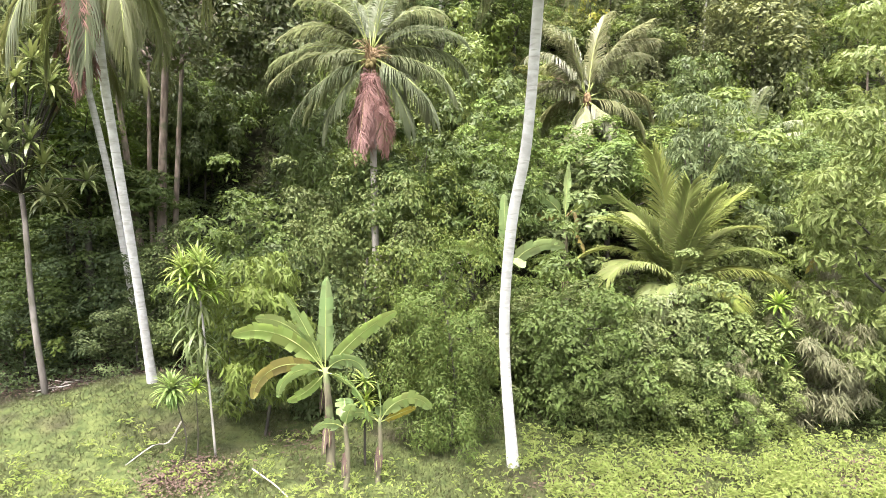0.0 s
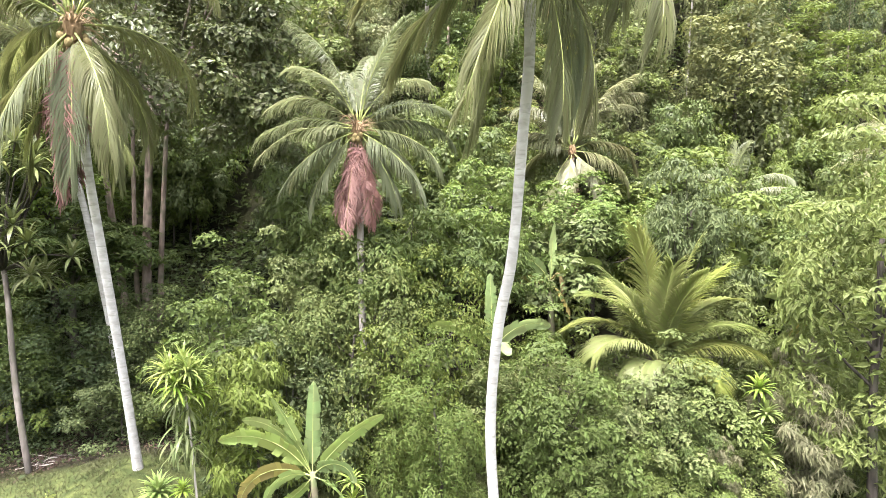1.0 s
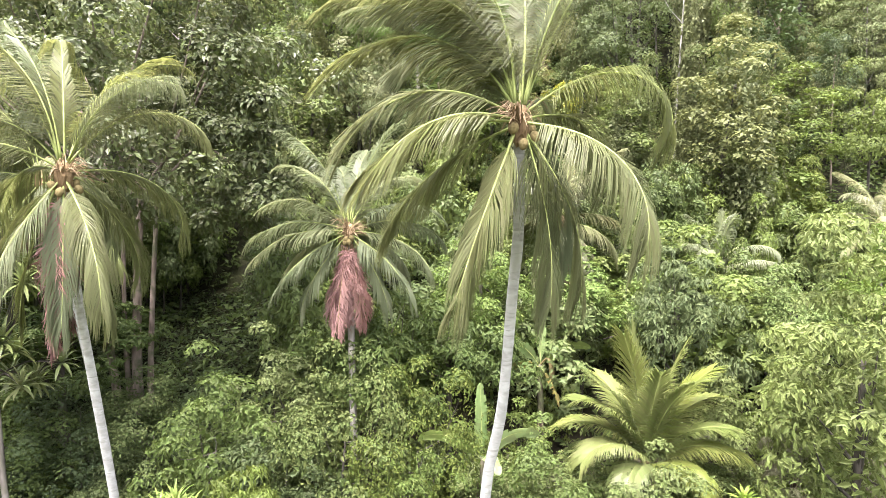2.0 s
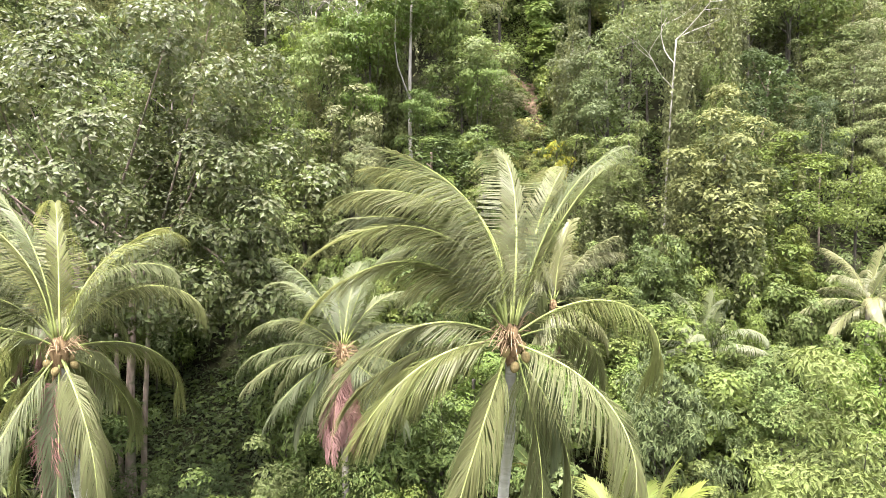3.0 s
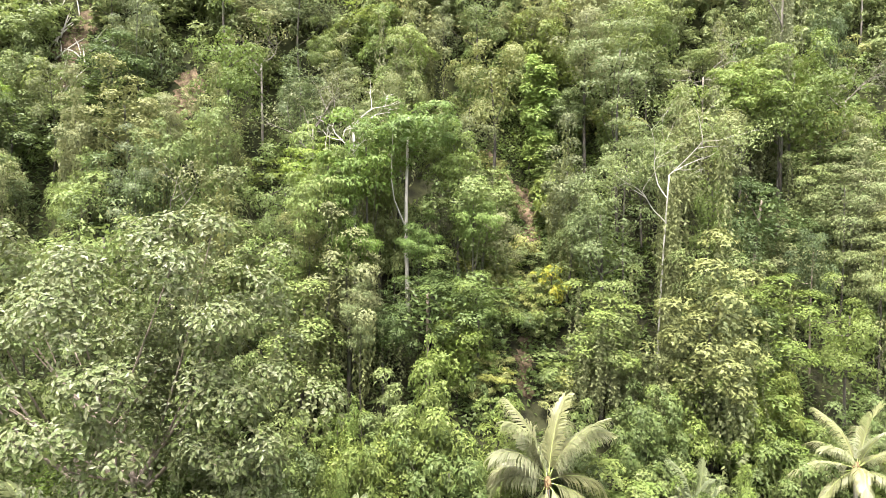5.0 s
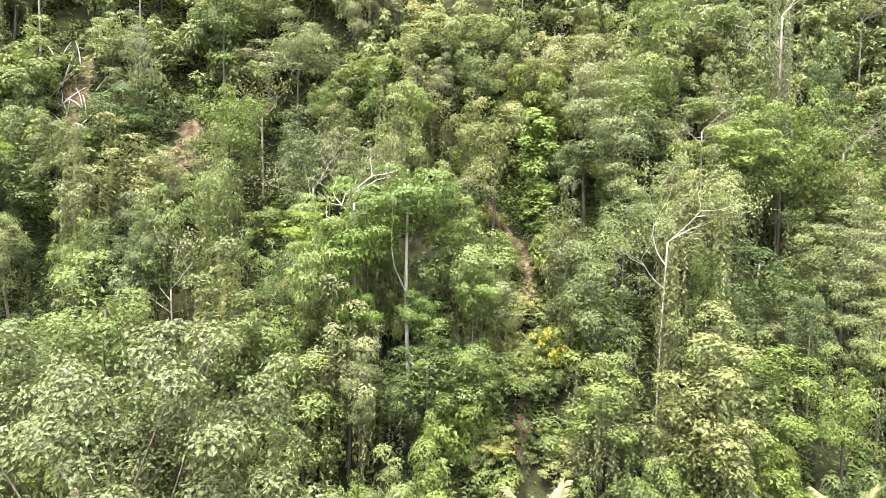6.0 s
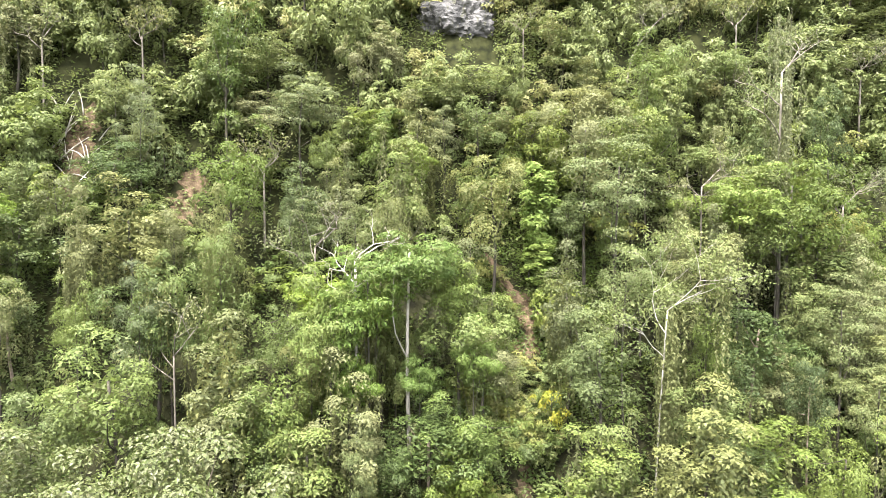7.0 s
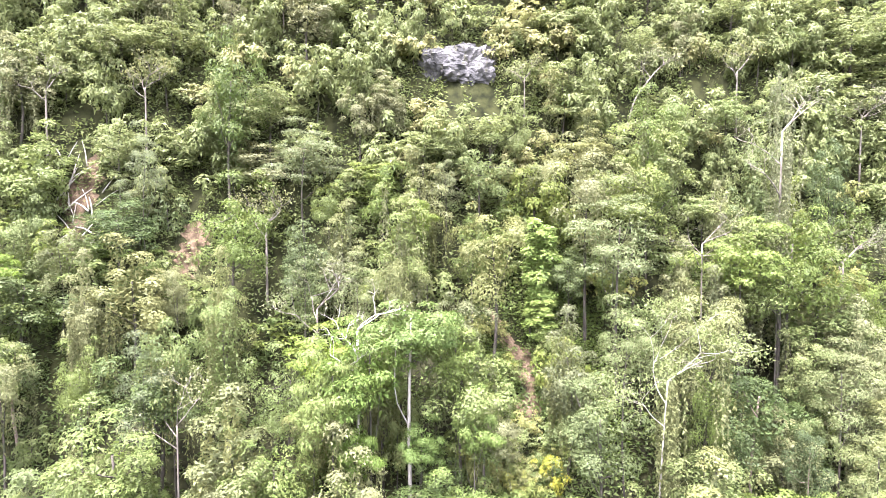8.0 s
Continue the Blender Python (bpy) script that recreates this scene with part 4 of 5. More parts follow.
    # old flower stalks, branched like brooms
    for i in range(7 if nuts else 0):
        a = g.uniform(0, 6.28)
        rays = []
        for _ in range(9):
            d = np.array([math.cos(a + g.uniform(-0.5, 0.5)), math.sin(a + g.uniform(-0.5, 0.5)), g.uniform(0.0, 1.1)])
            p1 = d * [r1, r1, 0.05] + d * g.uniform(0.15, 0.3)
            rays.append(tube_data(curve_points([d * [r1, r1, 0], p1, p1 + d * [0.25, 0.25, -0.05] * g.uniform(0.5, 1.3) - [0, 0, g.uniform(0.0, 0.2)]], 5), np.linspace(0.014, 0.005, 5), 4, cap=False))
        part("flower_stalk", raw_mesh("flower_stalk", *joined(rays), [BARK["stalk"]], smooth=True), root, "dry tan flower stalk").location = top + np.array([0, 0, g.uniform(-0.1, 0.15)])
    if nuts:
        bm = bmesh.new()
        bmesh.ops.create_icosphere(bm, subdivisions=2, radius=0.085)
        for v in bm.verts:
            v.co.z *= 1.25
            v.co.xy *= 1 - 0.25 * max(0, -v.co.z / 0.15)
        nut = bpy.data.meshes.new("coconut")
        bm.to_mesh(nut)
        bm.free()
        nut.materials.append(BARK["husk"])
        for i in range(nuts):
            az = g.uniform(0, 2 * np.pi)
            ob = part("coconut", nut, root, "yellow-brown coconut")
            ob.location = top + np.array([math.cos(az) * (r1 + 0.1 + g.uniform(0, 0.12)), math.sin(az) * (r1 + 0.1), g.uniform(-0.4, -0.1)])
            ob.rotation_euler = (g.uniform(-0.5, 0.5), g.uniform(-0.5, 0.5), 0)
    return root


palm("tall leaning coconut palm with a pale ringed trunk", [(1.57, 13.2, gz(1.57, 13.2)), (1.32, 13.0, 2.9), (1.41, 12.6, 5.3), (1.66, 12.2, 7.0), (1.78, 11.6, 9.5), (1.80, 11.1, 10.7), (1.69, 10.4, 12.5)],
     0.118, 0.1, 0, 3.85, 1, nuts=5, pairs=165, leaf_len=1.1, leaf_wid=0.017, wind=(-0.6, 0.0, 0.0), loose=0.1, sags=(0.85, 1.15), dead_len=0.55,
     crown=[(3.3, 34, 122, 350), (2.7, 12, 110, 20), (3.3, -8, 74, 322), (3.1, -52, 34, 338), (3.3, -58, 26, 226), (3.0, -70, 12, 330), (3.2, -72, 14, 196), (3.9, 84, 70, 215), (3.8, 78, 84, 140), (3.7, 70, 90, 160), (3.8, 82, 60, 60), (3.5, 60, 100, 130), (3.7, 76, 74, 0),
            (3.5, 22, 116, 196), (3.3, 6, 88, 214), (3.7, 58, 140, 184), (4.0, 74, 130, 198), (4.1, 84, 108, 172), (4.0, 90, 92, 160), (3.8, 80, 78, 30), (3.6, 72, 66, 12), (3.6, 64, 96, 80),
            (3.4, 40, 96, 110), (3.3, 30, 92, 62), (3.2, -20, 60, 150), (3.0, -36, 50, 48), (3.1, 0, 80, 175)])
palm("leaning coconut palm with withered fronds under its crown", [(-7.64, 15.9, gz(-7.64, 15.9)), (-7.79, 15.4, 4.15), (-7.89, 14.8, 7.1), (-7.8, 14.1, 9.2), (-7.55, 13.3, 11.8)],
     0.115, 0.1, 0, 3.6, 2, dead=5, nuts=5, pairs=150, leaf_len=1.0, leaf_wid=0.018, wind=(-0.14, 0, 0.05), loose=0.1, sags=(0.85, 1.15), dead_len=0.95,
     crown=[(3.6, 80, 42, 150), (3.6, 76, 70, 190), (3.4, 66, 66, 40), (3.2, 52, 104, 8), (3.2, 62, 92, 350), (3.3, 48, 110, 172), (3.2, 30, 112, 205), (2.9, 14, 106, 150), (3.0, 10, 104, 30),
            (3.1, -38, 46, 318), (3.2, -60, 26, 338), (3.0, -74, 10, 292), (3.2, -52, 36, 232), (3.1, -66, 22, 205), (2.8, -5, 84, 90), (2.8, -30, 56, 120), (2.8, -30, 56, 60), (3.4, 86, 60, 110), (3.0, -45, 40, 185), (3.6, 82, 66, 200), (3.4, 72, 84, 20), (3.4, 70, 90, 140)])
palm("slender coconut palm standing close behind another", [(-10.3, 20.6, gz(-10.3, 20.6)), (-10.6, 20.3, 4.2), (-10.85, 19.7, 7.4), (-11.1, 19.1, 10.0), (-11.3, 18.7, 12.0)], 0.11, 0.095, 17, 3.4, 3, dead=2, pairs=96, front=True, leaf_wid=0.03, leaf_len=0.95, els=(86, -50), bends=(60, 105), wind=(-0.2, 0, 0))
palm("coconut palm with a skirt of dead red-brown fronds", [(-2.0, 18.9, gz(-2.0, 18.9)), (-2.1, 18.9, 5.0), (-2.2, 18.9, 10.45)], 0.12, 0.1, 0, 3.1, 4, dead=12, nuts=9, pairs=110, leaf_len=0.9, leaf_wid=0.03, mat="frond_pale", bark="palm_brown",
     wind=(-0.12, 0, 0), sags=(0.45, 1.05), loose=0.09, dead_len=0.82,
     crown=[(3.0, 16, 66, 176), (2.9, 2, 62, 195), (2.9, -24, 44, 205), (2.6, -46, 30, 206), (2.6, -46, 30, 334), (3.0, -26, 44, 335), (3.0, 0, 62, 350), (3.0, 16, 66, 8), (3.0, 34, 76, 0),
            (3.0, 40, 80, 168), (3.2, 62, 70, 150), (3.2, 58, 76, 30), (3.3, 78, 44, 200), (3.1, 74, 60, 70), (3.3, 76, 46, 340), (3.1, 66, 80, 100), (2.9, 30, 80, 60), (2.9, 28, 80, 120), (2.8, 0, 70, 90), (2.9, -10, 56, 150), (2.9, -8, 56, 40)])
palm("yellowish coconut palm on the foot of the hill", [(6.5, 27.2, gz(6.5, 27.2)), (6.4, 27.1, 8.0), (6.3, 27.0, 10.7)], 0.13, 0.1, 0, 3.4, 5, dead=2, pairs=96, leaf_len=1.1, leaf_wid=0.05, mat="frond_straw", wind=(0.05, 0, 0), sags=(0.6, 1.2), loose=0.1,
     crown=[(3.2, 20, 100, 185), (3.0, 36, 110, 170), (3.1, 22, 104, 350), (3.0, -6, 82, 335), (2.9, -30, 50, 300), (2.8, -55, 20, 200), (3.0, -44, 36, 325), (3.8, 84, 26, 30), (3.8, 76, 40, 160), (3.6, 70, 48, 340),
            (3.6, 62, 70, 20), (3.4, 58, 80, 200), (3.2, 40, 96, 90), (3.0, 10, 90, 60), (3.0, 12, 90, 130), (2.8, -50, 20, 250), (3.6, 78, 70, 200), (3.6, 72, 80, 350), (3.4, 66, 84, 60), (3.4, 66, 84, 130)])
palm("young coconut palm with bright upright fronds", [(6.96, 18.2, gz(6.96, 18.2)), (6.95, 18.2, 2.2), (6.93, 18.2, 3.2)], 0.12, 0.1, 0, 4.1, 6, pairs=92, mat="frond_young", leaf_len=0.95, wind=(0, 0, 0), leaf_wid=0.04, sags=(0.12, 0.6), bark="palm_brown", loose=0.05,
     crown=[(3.9, 90, 12, 150), (3.8, 86, 20, 200), (3.75, 83, 22, 340), (3.3, 75, 40, 185), (3.3, 72, 40, 355), (3.2, 64, 66, 195), (3.0, 54, 88, 172), (2.8, 44, 96, 205), (3.1, 62, 62, 15), (3.0, 52, 76, 350), (3.0, 34, 84, 340),
            (3.1, 66, 48, 60), (3.1, 64, 48, 120), (3.3, 80, 30, 265), (3.2, 74, 40, 290), (2.2, 26, 100, 235), (2.3, 26, 100, 300), (2.7, 48, 80, 90)])
palm("small light green palm on the slope", [(13.7, 27.8, gz(13.7, 27.8)), (13.7, 27.7, 8.6)], 0.1, 0.1, 13, 2.7, 7, pairs=56, leaf_wid=0.04, mat="frond_pale", els=(88, 15), bends=(25, 85), bark="palm_brown", loose=0.09)
palm("palm with yellowing fronds at the edge of the wood", [(21.9, 28.2, gz(21.9, 28.2)), (21.8, 28.0, 10.6)], 0.13, 0.1, 18, 3.2, 8, pairs=70, leaf_wid=0.04, mat="frond_straw", bark="palm_brown", els=(86, -40), bends=(35, 90), loose=0.09)

# ---- bushes and trees round the clearing ----
tree_proto("bush_a", "dense rounded bush with small glossy green leaves", "bush", "grey", 5.0, (2.4, 2.2, 3.0), 110, 0.115, 15000, seed=41, low=-0.95, name="bush", category="bush", trunk_r=0.06)
tree_proto("bush_b", "broad leafy bush at the edge of the clearing", "mid", "grey", 4.4, (2.0, 1.9, 2.7), 76, 0.165, 7600, seed=42, low=-0.75, name="bush", category="bush", trunk_r=0.06)
tree_proto("bush_c", "light green bush with loose small leaves", "light", "grey", 4.2, (2.0, 1.9, 2.6), 72, 0.155, 7200, seed=43, low=-0.75, name="bush", category="bush", trunk_r=0.06)
tree_proto("bush_d", "dark bush in the shade of taller trees", "dark", "grey", 5.0, (2.2, 2.0, 3.0), 76, 0.14, 7300, seed=44, low=-0.95, name="bush", category="bush", trunk_r=0.06)
tree_proto("feather", "soft fine-leaved bush of bamboo-like shoots", "fine", "grey", 4.8, (1.15, 1.1, 2.8), 70, 0.1, 17000, "column", seed=45, low=-0.95, slim=0.28, name="bush", category="bush", trunk_r=0.04, hang=0.5, small=True)
tree_proto("round_dark", "round-crowned tree with drooping dark glossy leaves", "dark", "grey", 9.0, (2.1, 2.0, 2.6), 60, 0.26, 5200, seed=46, low=-0.8, hang=0.9, slim=0.36)
tree_proto("mango", "dense round tree with fresh green leaves", "bright", "grey", 8.0, (2.3, 2.1, 2.2), 70, 0.2, 6500, seed=47, low=-0.8, slim=0.45)
tree_proto("edge", "tall narrow tree with tiers of long drooping leaves", "light", "grey", 10.8, (1.8, 1.8, 5.2), 64, 0.23, 7500, "layer", seed=48, low=-0.95, hang=0.7, slim=0.36, core=0.03)
tree_proto("pinnate", "shrub with long drooping light green leaflets", "light", "grey", 5.0, (0.95, 0.9, 2.3), 40, 0.22, 4500, seed=49, low=-0.95, hang=1.3, slim=0.28, name="shrub", category="shrub", trunk_r=0.04, small=True)
tree_proto("straw", "clump of straw-coloured drooping reeds", "straw", "grey", 3.9, (0.75, 0.7, 2.1), 40, 0.26, 5000, seed=50, low=-0.95, hang=1.3, slim=0.13, core=0.0, small=True, name="reed_clump", category="reeds", trunk_r=0.03)

put("bush_a", -2.2, 17.7, 7.3, 2.5)
put("bush_a", -0.1, 17.4, 6.9, 2.2)
put("bush_b", -3.9, 17.4, 5.0, 2.0)
put("bush_c", -6.2, 18.4, 6.2, 2.4)
put("bush_c", -4.7, 20.5, 6.4, 2.4)
put("bush_d", -11.4, 20.6, 5.4, 2.5)
put("bush_d", -14.2, 20.6, 5.4, 2.6)
put("bush_a", -17.0, 22.0, 5.8, 2.8)
put("bush_a", -9.0, 20.6, 5.4, 2.2)
# four dark-leaved bushes added to stand in for deep shade under the trees
put("bush_d", -9.7, 19.3, 3.4, 1.6)
put("bush_d", -13.2, 19.2, 3.2, 1.7)
put("bush_d", -10.8, 23.0, 5.2, 2.2)
put("bush_d", -8.2, 23.0, 5.0, 2.2)
put("feather", 0.1, 14.5, 5.2, 1.35)
put("pinnate", -4.4, 14.6, 5.2, 1.05)
for x, y, top, wide in ((4.4, 18.4, 3.9, 1.9), (6.4, 19.2, 4.6, 1.9), (2.6, 18.4, 3.6, 1.7)):
    put("bush_b", x, y, top, wide)
put("mid_a", 13.4, 27.0, 9.2, 2.3)
put("mid_a", 14.9, 29.4, 9.3, 1.8)
put("mango", 18.2, 22.6, 10.2, 2.0)
put("mango", 6.5, 24.4, 9.3, 2.6)
for i in range(9):
    put("shrub_b", -19.0 + 1.25 * i, 20.8 + 0.7 * math.sin(i * 2.1), gz(-19.0 + 1.25 * i, 20.8) + 1.2 + 0.4 * math.sin(i * 1.7), 1.3)
put("bush_c", 3.5, 16.2, 4.5, 2.0)
put("bush_b", 5.6, 16.4, 3.7, 1.7)
put("bush_c", 7.3, 16.6, 3.9, 2.0)
put("bush_b", 9.2, 17.2, 3.6, 1.6)
put("straw", 7.35, 15.0, 2.3, 0.4)
put("straw", 9.7, 15.5, 3.8, 0.85)
put("straw", 10.3, 15.9, 3.5, 0.75)
put("bush_c", 11.0, 16.4, 2.2, 1.4)
for x, y, top, wide in ((4.0, 15.0, 1.7, 1.0), (5.5, 15.0, 2.0, 1.1), (6.9, 15.0, 2.0, 1.1), (8.1, 15.2, 1.8, 1.0)):
    put("bush_c", x, y, top, wide)
put("bush_c", 4.7, 15.4, 2.8, 1.3)
put("bush_c", 6.6, 15.6, 3.0, 1.1)
# tree out of view, added to shade the left ground; plant_all drops it
put("round_dark", -19.5, 19.0, 11.0, 3.4)
put("bush_b", 1.0, 19.0, 4.0, 1.8)
put("bush_c", 9.8, 20.0, 5.6, 1.9)
put("bush_c", 13.0, 21.0, 4.8, 1.5)
put("bush_b", 14.5, 22.0, 4.4, 1.7)
put("straw", 12.0, 19.4, 4.4, 0.6)
put("bush_c", 15.6, 23.6, 5.2, 1.6)
put("edge", 11.4, 15.1, 10.9, 1.9)
put("edge", 13.4, 17.6, 10.4, 2.2)
put("round_dark", 9.2, 21.2, 9.8, 1.9)
put("round_dark", -1.6, 21.0, 8.4, 2.4)
put("round_dark", 1.0, 21.4, 8.0, 2.2)
put("mango", 2.4, 24.0, 9.6, 2.2)
put("mango", 14.4, 23.0, 8.6, 2.0)
put("bush_c", 3.0, 20.4, 4.2, 1.7)
put("round_dark", -13.6, 23.6, 8.4, 3.0)
put("round_dark", -18.0, 22.5, 12.0, 3.6)
put("mango", -16.0, 26.5, 12.5, 3.2)


# ---- broad-leaved herbs: bananas ----
def banana_leaf(length, width, el, bend, az, mat, g, tear=0.62, fold=0.12, roll=0):
    """A long paddle blade with a thick midrib, torn into strips along its side veins."""
    n = 24
    length, width = length * 1.1, width * 0.95
    s = np.linspace(0, 1, n)
    e = np.radians(el - bend * s ** 1.4)
    a = math.radians(az)
    d = np.stack([np.cos(e) * math.cos(a), np.cos(e) * math.sin(a), np.sin(e)], 1)
    p = np.concatenate([[[0, 0, 0]], np.cumsum(d[:-1] * length / (n - 1), 0)])
    rib = tube_data(p, np.linspace(0.014, 0.002, n), 5)
    side0 = np.array([-math.sin(a), math.cos(a), 0.0])
    V, L, S = [], [], []
    k = 0
    for sgn in (1, -1):
        cuts = [3]
        while cuts[-1] < n - 1:
            cuts.append(min(n - 1, cuts[-1] + (1 if g.random() < tear else g.integers(2, 5))))
        for c0, c1 in zip(cuts[:-1], cuts[1:]):
            q = np.linspace(c0, c1, 2 * (c1 - c0) + 1)
            t = q / (n - 1)
            u = (t - 3 / (n - 1)) / (1 - 3 / (n - 1))
            w = width * 0.5 * np.clip(np.minimum(1, u * 7 + 0.2), 0, 1) * np.sqrt(np.clip(1 - u ** 3.2, 0.0, 1)) * g.uniform(0.8, 1.02)
            droop = g.uniform(-0.12, 0.5)
            base = np.stack([np.interp(t, s, p[:, j]) for j in range(3)], 1)
            dd = unit(np.stack([np.interp(t, s, d[:, j]) for j in range(3)], 1))
            flat0 = np.cross(dd, side0)
            flat0 = flat0 * np.sign(flat0[:, 2:3] + 1e-9)
            ca, sa = math.cos(math.radians(roll)), math.sin(math.radians(roll))
            sd, nrm = side0 * ca + flat0 * sa, flat0 * ca - side0 * sa
            rows = []
            for f, lift in ((0.0, 0.0), (0.5, fold * 0.5), (1.0, fold * 0.55 - droop)):
                rows.append(base + sd * sgn * (w * f)[:, None] + nrm * (w * lift)[:, None] + dd * (w * f * 0.25)[:, None])
            m = len(q)
            V.append(np.concatenate(rows))
            for r in range(2):
                for i in range(m - 1):
                    o = k + r * m + i
                    L += [o, o + 1, o + m + 1, o + m]
                    S.append(4)
            k += 3 * m
    return raw_mesh("leaf", np.concatenate(V), L, S, [LEAF[mat]], smooth=True), raw_mesh("rib", *rib, [BARK["rib"]], smooth=True)


def banana(label, at, top, r, leaves, seed, flower=False):
    """leaves: rows of length, width, rise, bend, azimuth, kind of leaf, roll."""
    g = np.random.default_rng(seed)
    root = thing("banana_plant", at, label, "banana plant")
    tp = np.array(top) - np.array(at)
    line = curve_points([(0, 0, -0.15), tuple(tp * 0.5 + [0.04, 0, 0]), tuple(tp)], 12)
    part("stem", raw_mesh("stem", *tube_data(line, np.linspace(r, r * 0.5, 12) * (1 + 0.05 * np.sin(np.arange(12) * 2.2)), 10), [BARK["stem"]], smooth=True), root)
    for ln, wd, el, bend, az, mat, roll in leaves:
        ribbed("leaf", banana_leaf(ln, wd, el, bend, az, mat, g, roll=roll), root, tp + np.array([0, 0, -0.1]))
    # dry leaf rags against the stem
    for i in range(7 if tp[2] > 1.5 else 3):
        me = banana_leaf(min(0.9, tp[2] * 0.35), 0.16, -76, 8, 190 + i * 53, "litter", g, 0.95)
        ribbed("leaf", me, root, tp * (0.5 + 0.07 * i), "withered brown leaf hanging on the stem")
    if flower:
        me = raw_mesh("flower", *tube_data(curve_points([(0, 0, 0), (0.25, -0.1, 0.25), (0.4, -0.15, -0.2), (0.4, -0.15, -0.7)], 12), [0.03, 0.03, 0.03, 0.035, 0.05, 0.07, 0.08, 0.09, 0.1, 0.09, 0.06, 0.02], 8), [BARK["husk"]], smooth=True)
        part("flower", me, root, "yellow fruit stalk").location = tp
    return root


def g2(x, y):
    return (x, y, gz(x, y))


banana("banana plant with long torn green leaves", g2(-2.42, 12.9), (-2.52, 12.9, 2.3), 0.12,
       [(2.1, 0.5, 54, 80, 183, "banana", 74), (1.95, 0.46, 62, 74, 165, "banana", 70), (1.75, 0.44, 68, 16, 172, "banana", 66), (1.85, 0.4, 88, 4, 82, "banana", 10),
        (1.85, 0.44, 52, 30, 4, "banana", -72), (1.75, 0.4, 28, 120, 190, "banana_old", 70), (1.2, 0.36, 25, 125, 205, "banana", 60),
        (1.15, 0.4, 52, 150, -12, "banana", -70), (1.5, 0.42, 0, 88, -35, "banana", -55), (0.9, 0.34, -50, -40, 196, "banana", 66)], 1)
banana("small banana sucker with drooping leaves", g2(-1.98, 12.2), (-2.0, 12.25, 1.3), 0.075,
       [(1.2, 0.42, 60, 130, 100, "banana", 0), (0.9, 0.3, 70, 60, -60, "banana", -28), (0.7, 0.3, 40, 110, 200, "banana", 68)], 2)
banana("small banana sucker with two broad leaves", g2(-1.38, 12.5), (-1.32, 12.5, 1.35), 0.065,
       [(1.25, 0.44, 62, 130, 10, "banana", -68), (0.8, 0.26, 95, 20, 150, "banana", 48), (0.75, 0.24, 20, 10, 20, "banana_old", -68), (0.8, 0.3, 40, 90, 175, "banana", 68)], 3)
banana("tall banana plant behind the bushes", g2(1.75, 16.9), (1.75, 16.9, 4.1), 0.14,
       [(2.0, 0.42, 86, 6, 100, "banana", 0), (1.9, 0.5, 50, 80, 175, "banana", 68), (1.8, 0.5, 55, 85, 5, "banana", -68), (1.6, 0.45, 40, 80, -80, "banana", 0)], 4)
banana("banana plant with a yellow fruit stalk", g2(4.4, 22.0), (4.4, 22.0, 5.5), 0.16,
       [(2.2, 0.5, 60, 95, 178, "banana", 68), (2.0, 0.5, 50, 80, 5, "banana", -68), (2.0, 0.4, 85, 12, 60, "banana", -28), (1.8, 0.4, 20, 70, 200, "banana_old", 68), (1.5, 0.4, -30, 50, -60, "banana_old", -28)], 5, True)
banana("banana plant half hidden among bushes", g2(12.6, 19.6), (12.6, 19.6, 4.4), 0.14,
       [(1.8, 0.45, 60, 80, 175, "banana", 68), (1.8, 0.45, 55, 80, 10, "banana", -68), (1.7, 0.4, 85, 15, 80, "banana", 0), (1.3, 0.4, 0, 60, 200, "banana_old", 68)], 6)


# ---- strap-leaved plants ----
def rosette_data(at, count, length, width, els, g):
    """A tuft of long arching strap leaves."""
    az = np.arange(count) * 2.39996 + g.uniform(0, 6.28)
    el = np.radians(np.linspace(els[0], els[1], count) + g.uniform(-8, 8, count))
    ln = length * g.uniform(0.75, 1.1, count)
    out, n = [], 5
    for a, e, q in zip(az, el, ln):
        s = np.linspace(0, 1, n)
        ee = e - 1.1 * s ** 1.6
        d = np.stack([np.cos(ee) * math.cos(a), np.cos(ee) * math.sin(a), np.sin(ee)], 1)
        p = np.asarray(at) + np.concatenate([[[0, 0, 0]], np.cumsum(d[:-1] * q / (n - 1), 0)])
        side = np.array([-math.sin(a), math.cos(a), 0])
        w = width * np.array([0.35, 0.9, 1.0, 0.7, 0.05])[:, None] * 0.5
        v = np.concatenate([p - side * w, p + side * w])
        i = np.arange(n - 1)
        out.append((v, np.stack([i, i + 1, i + n + 1, i + n], 1).ravel(), np.full(n - 1, 4)))
    return out


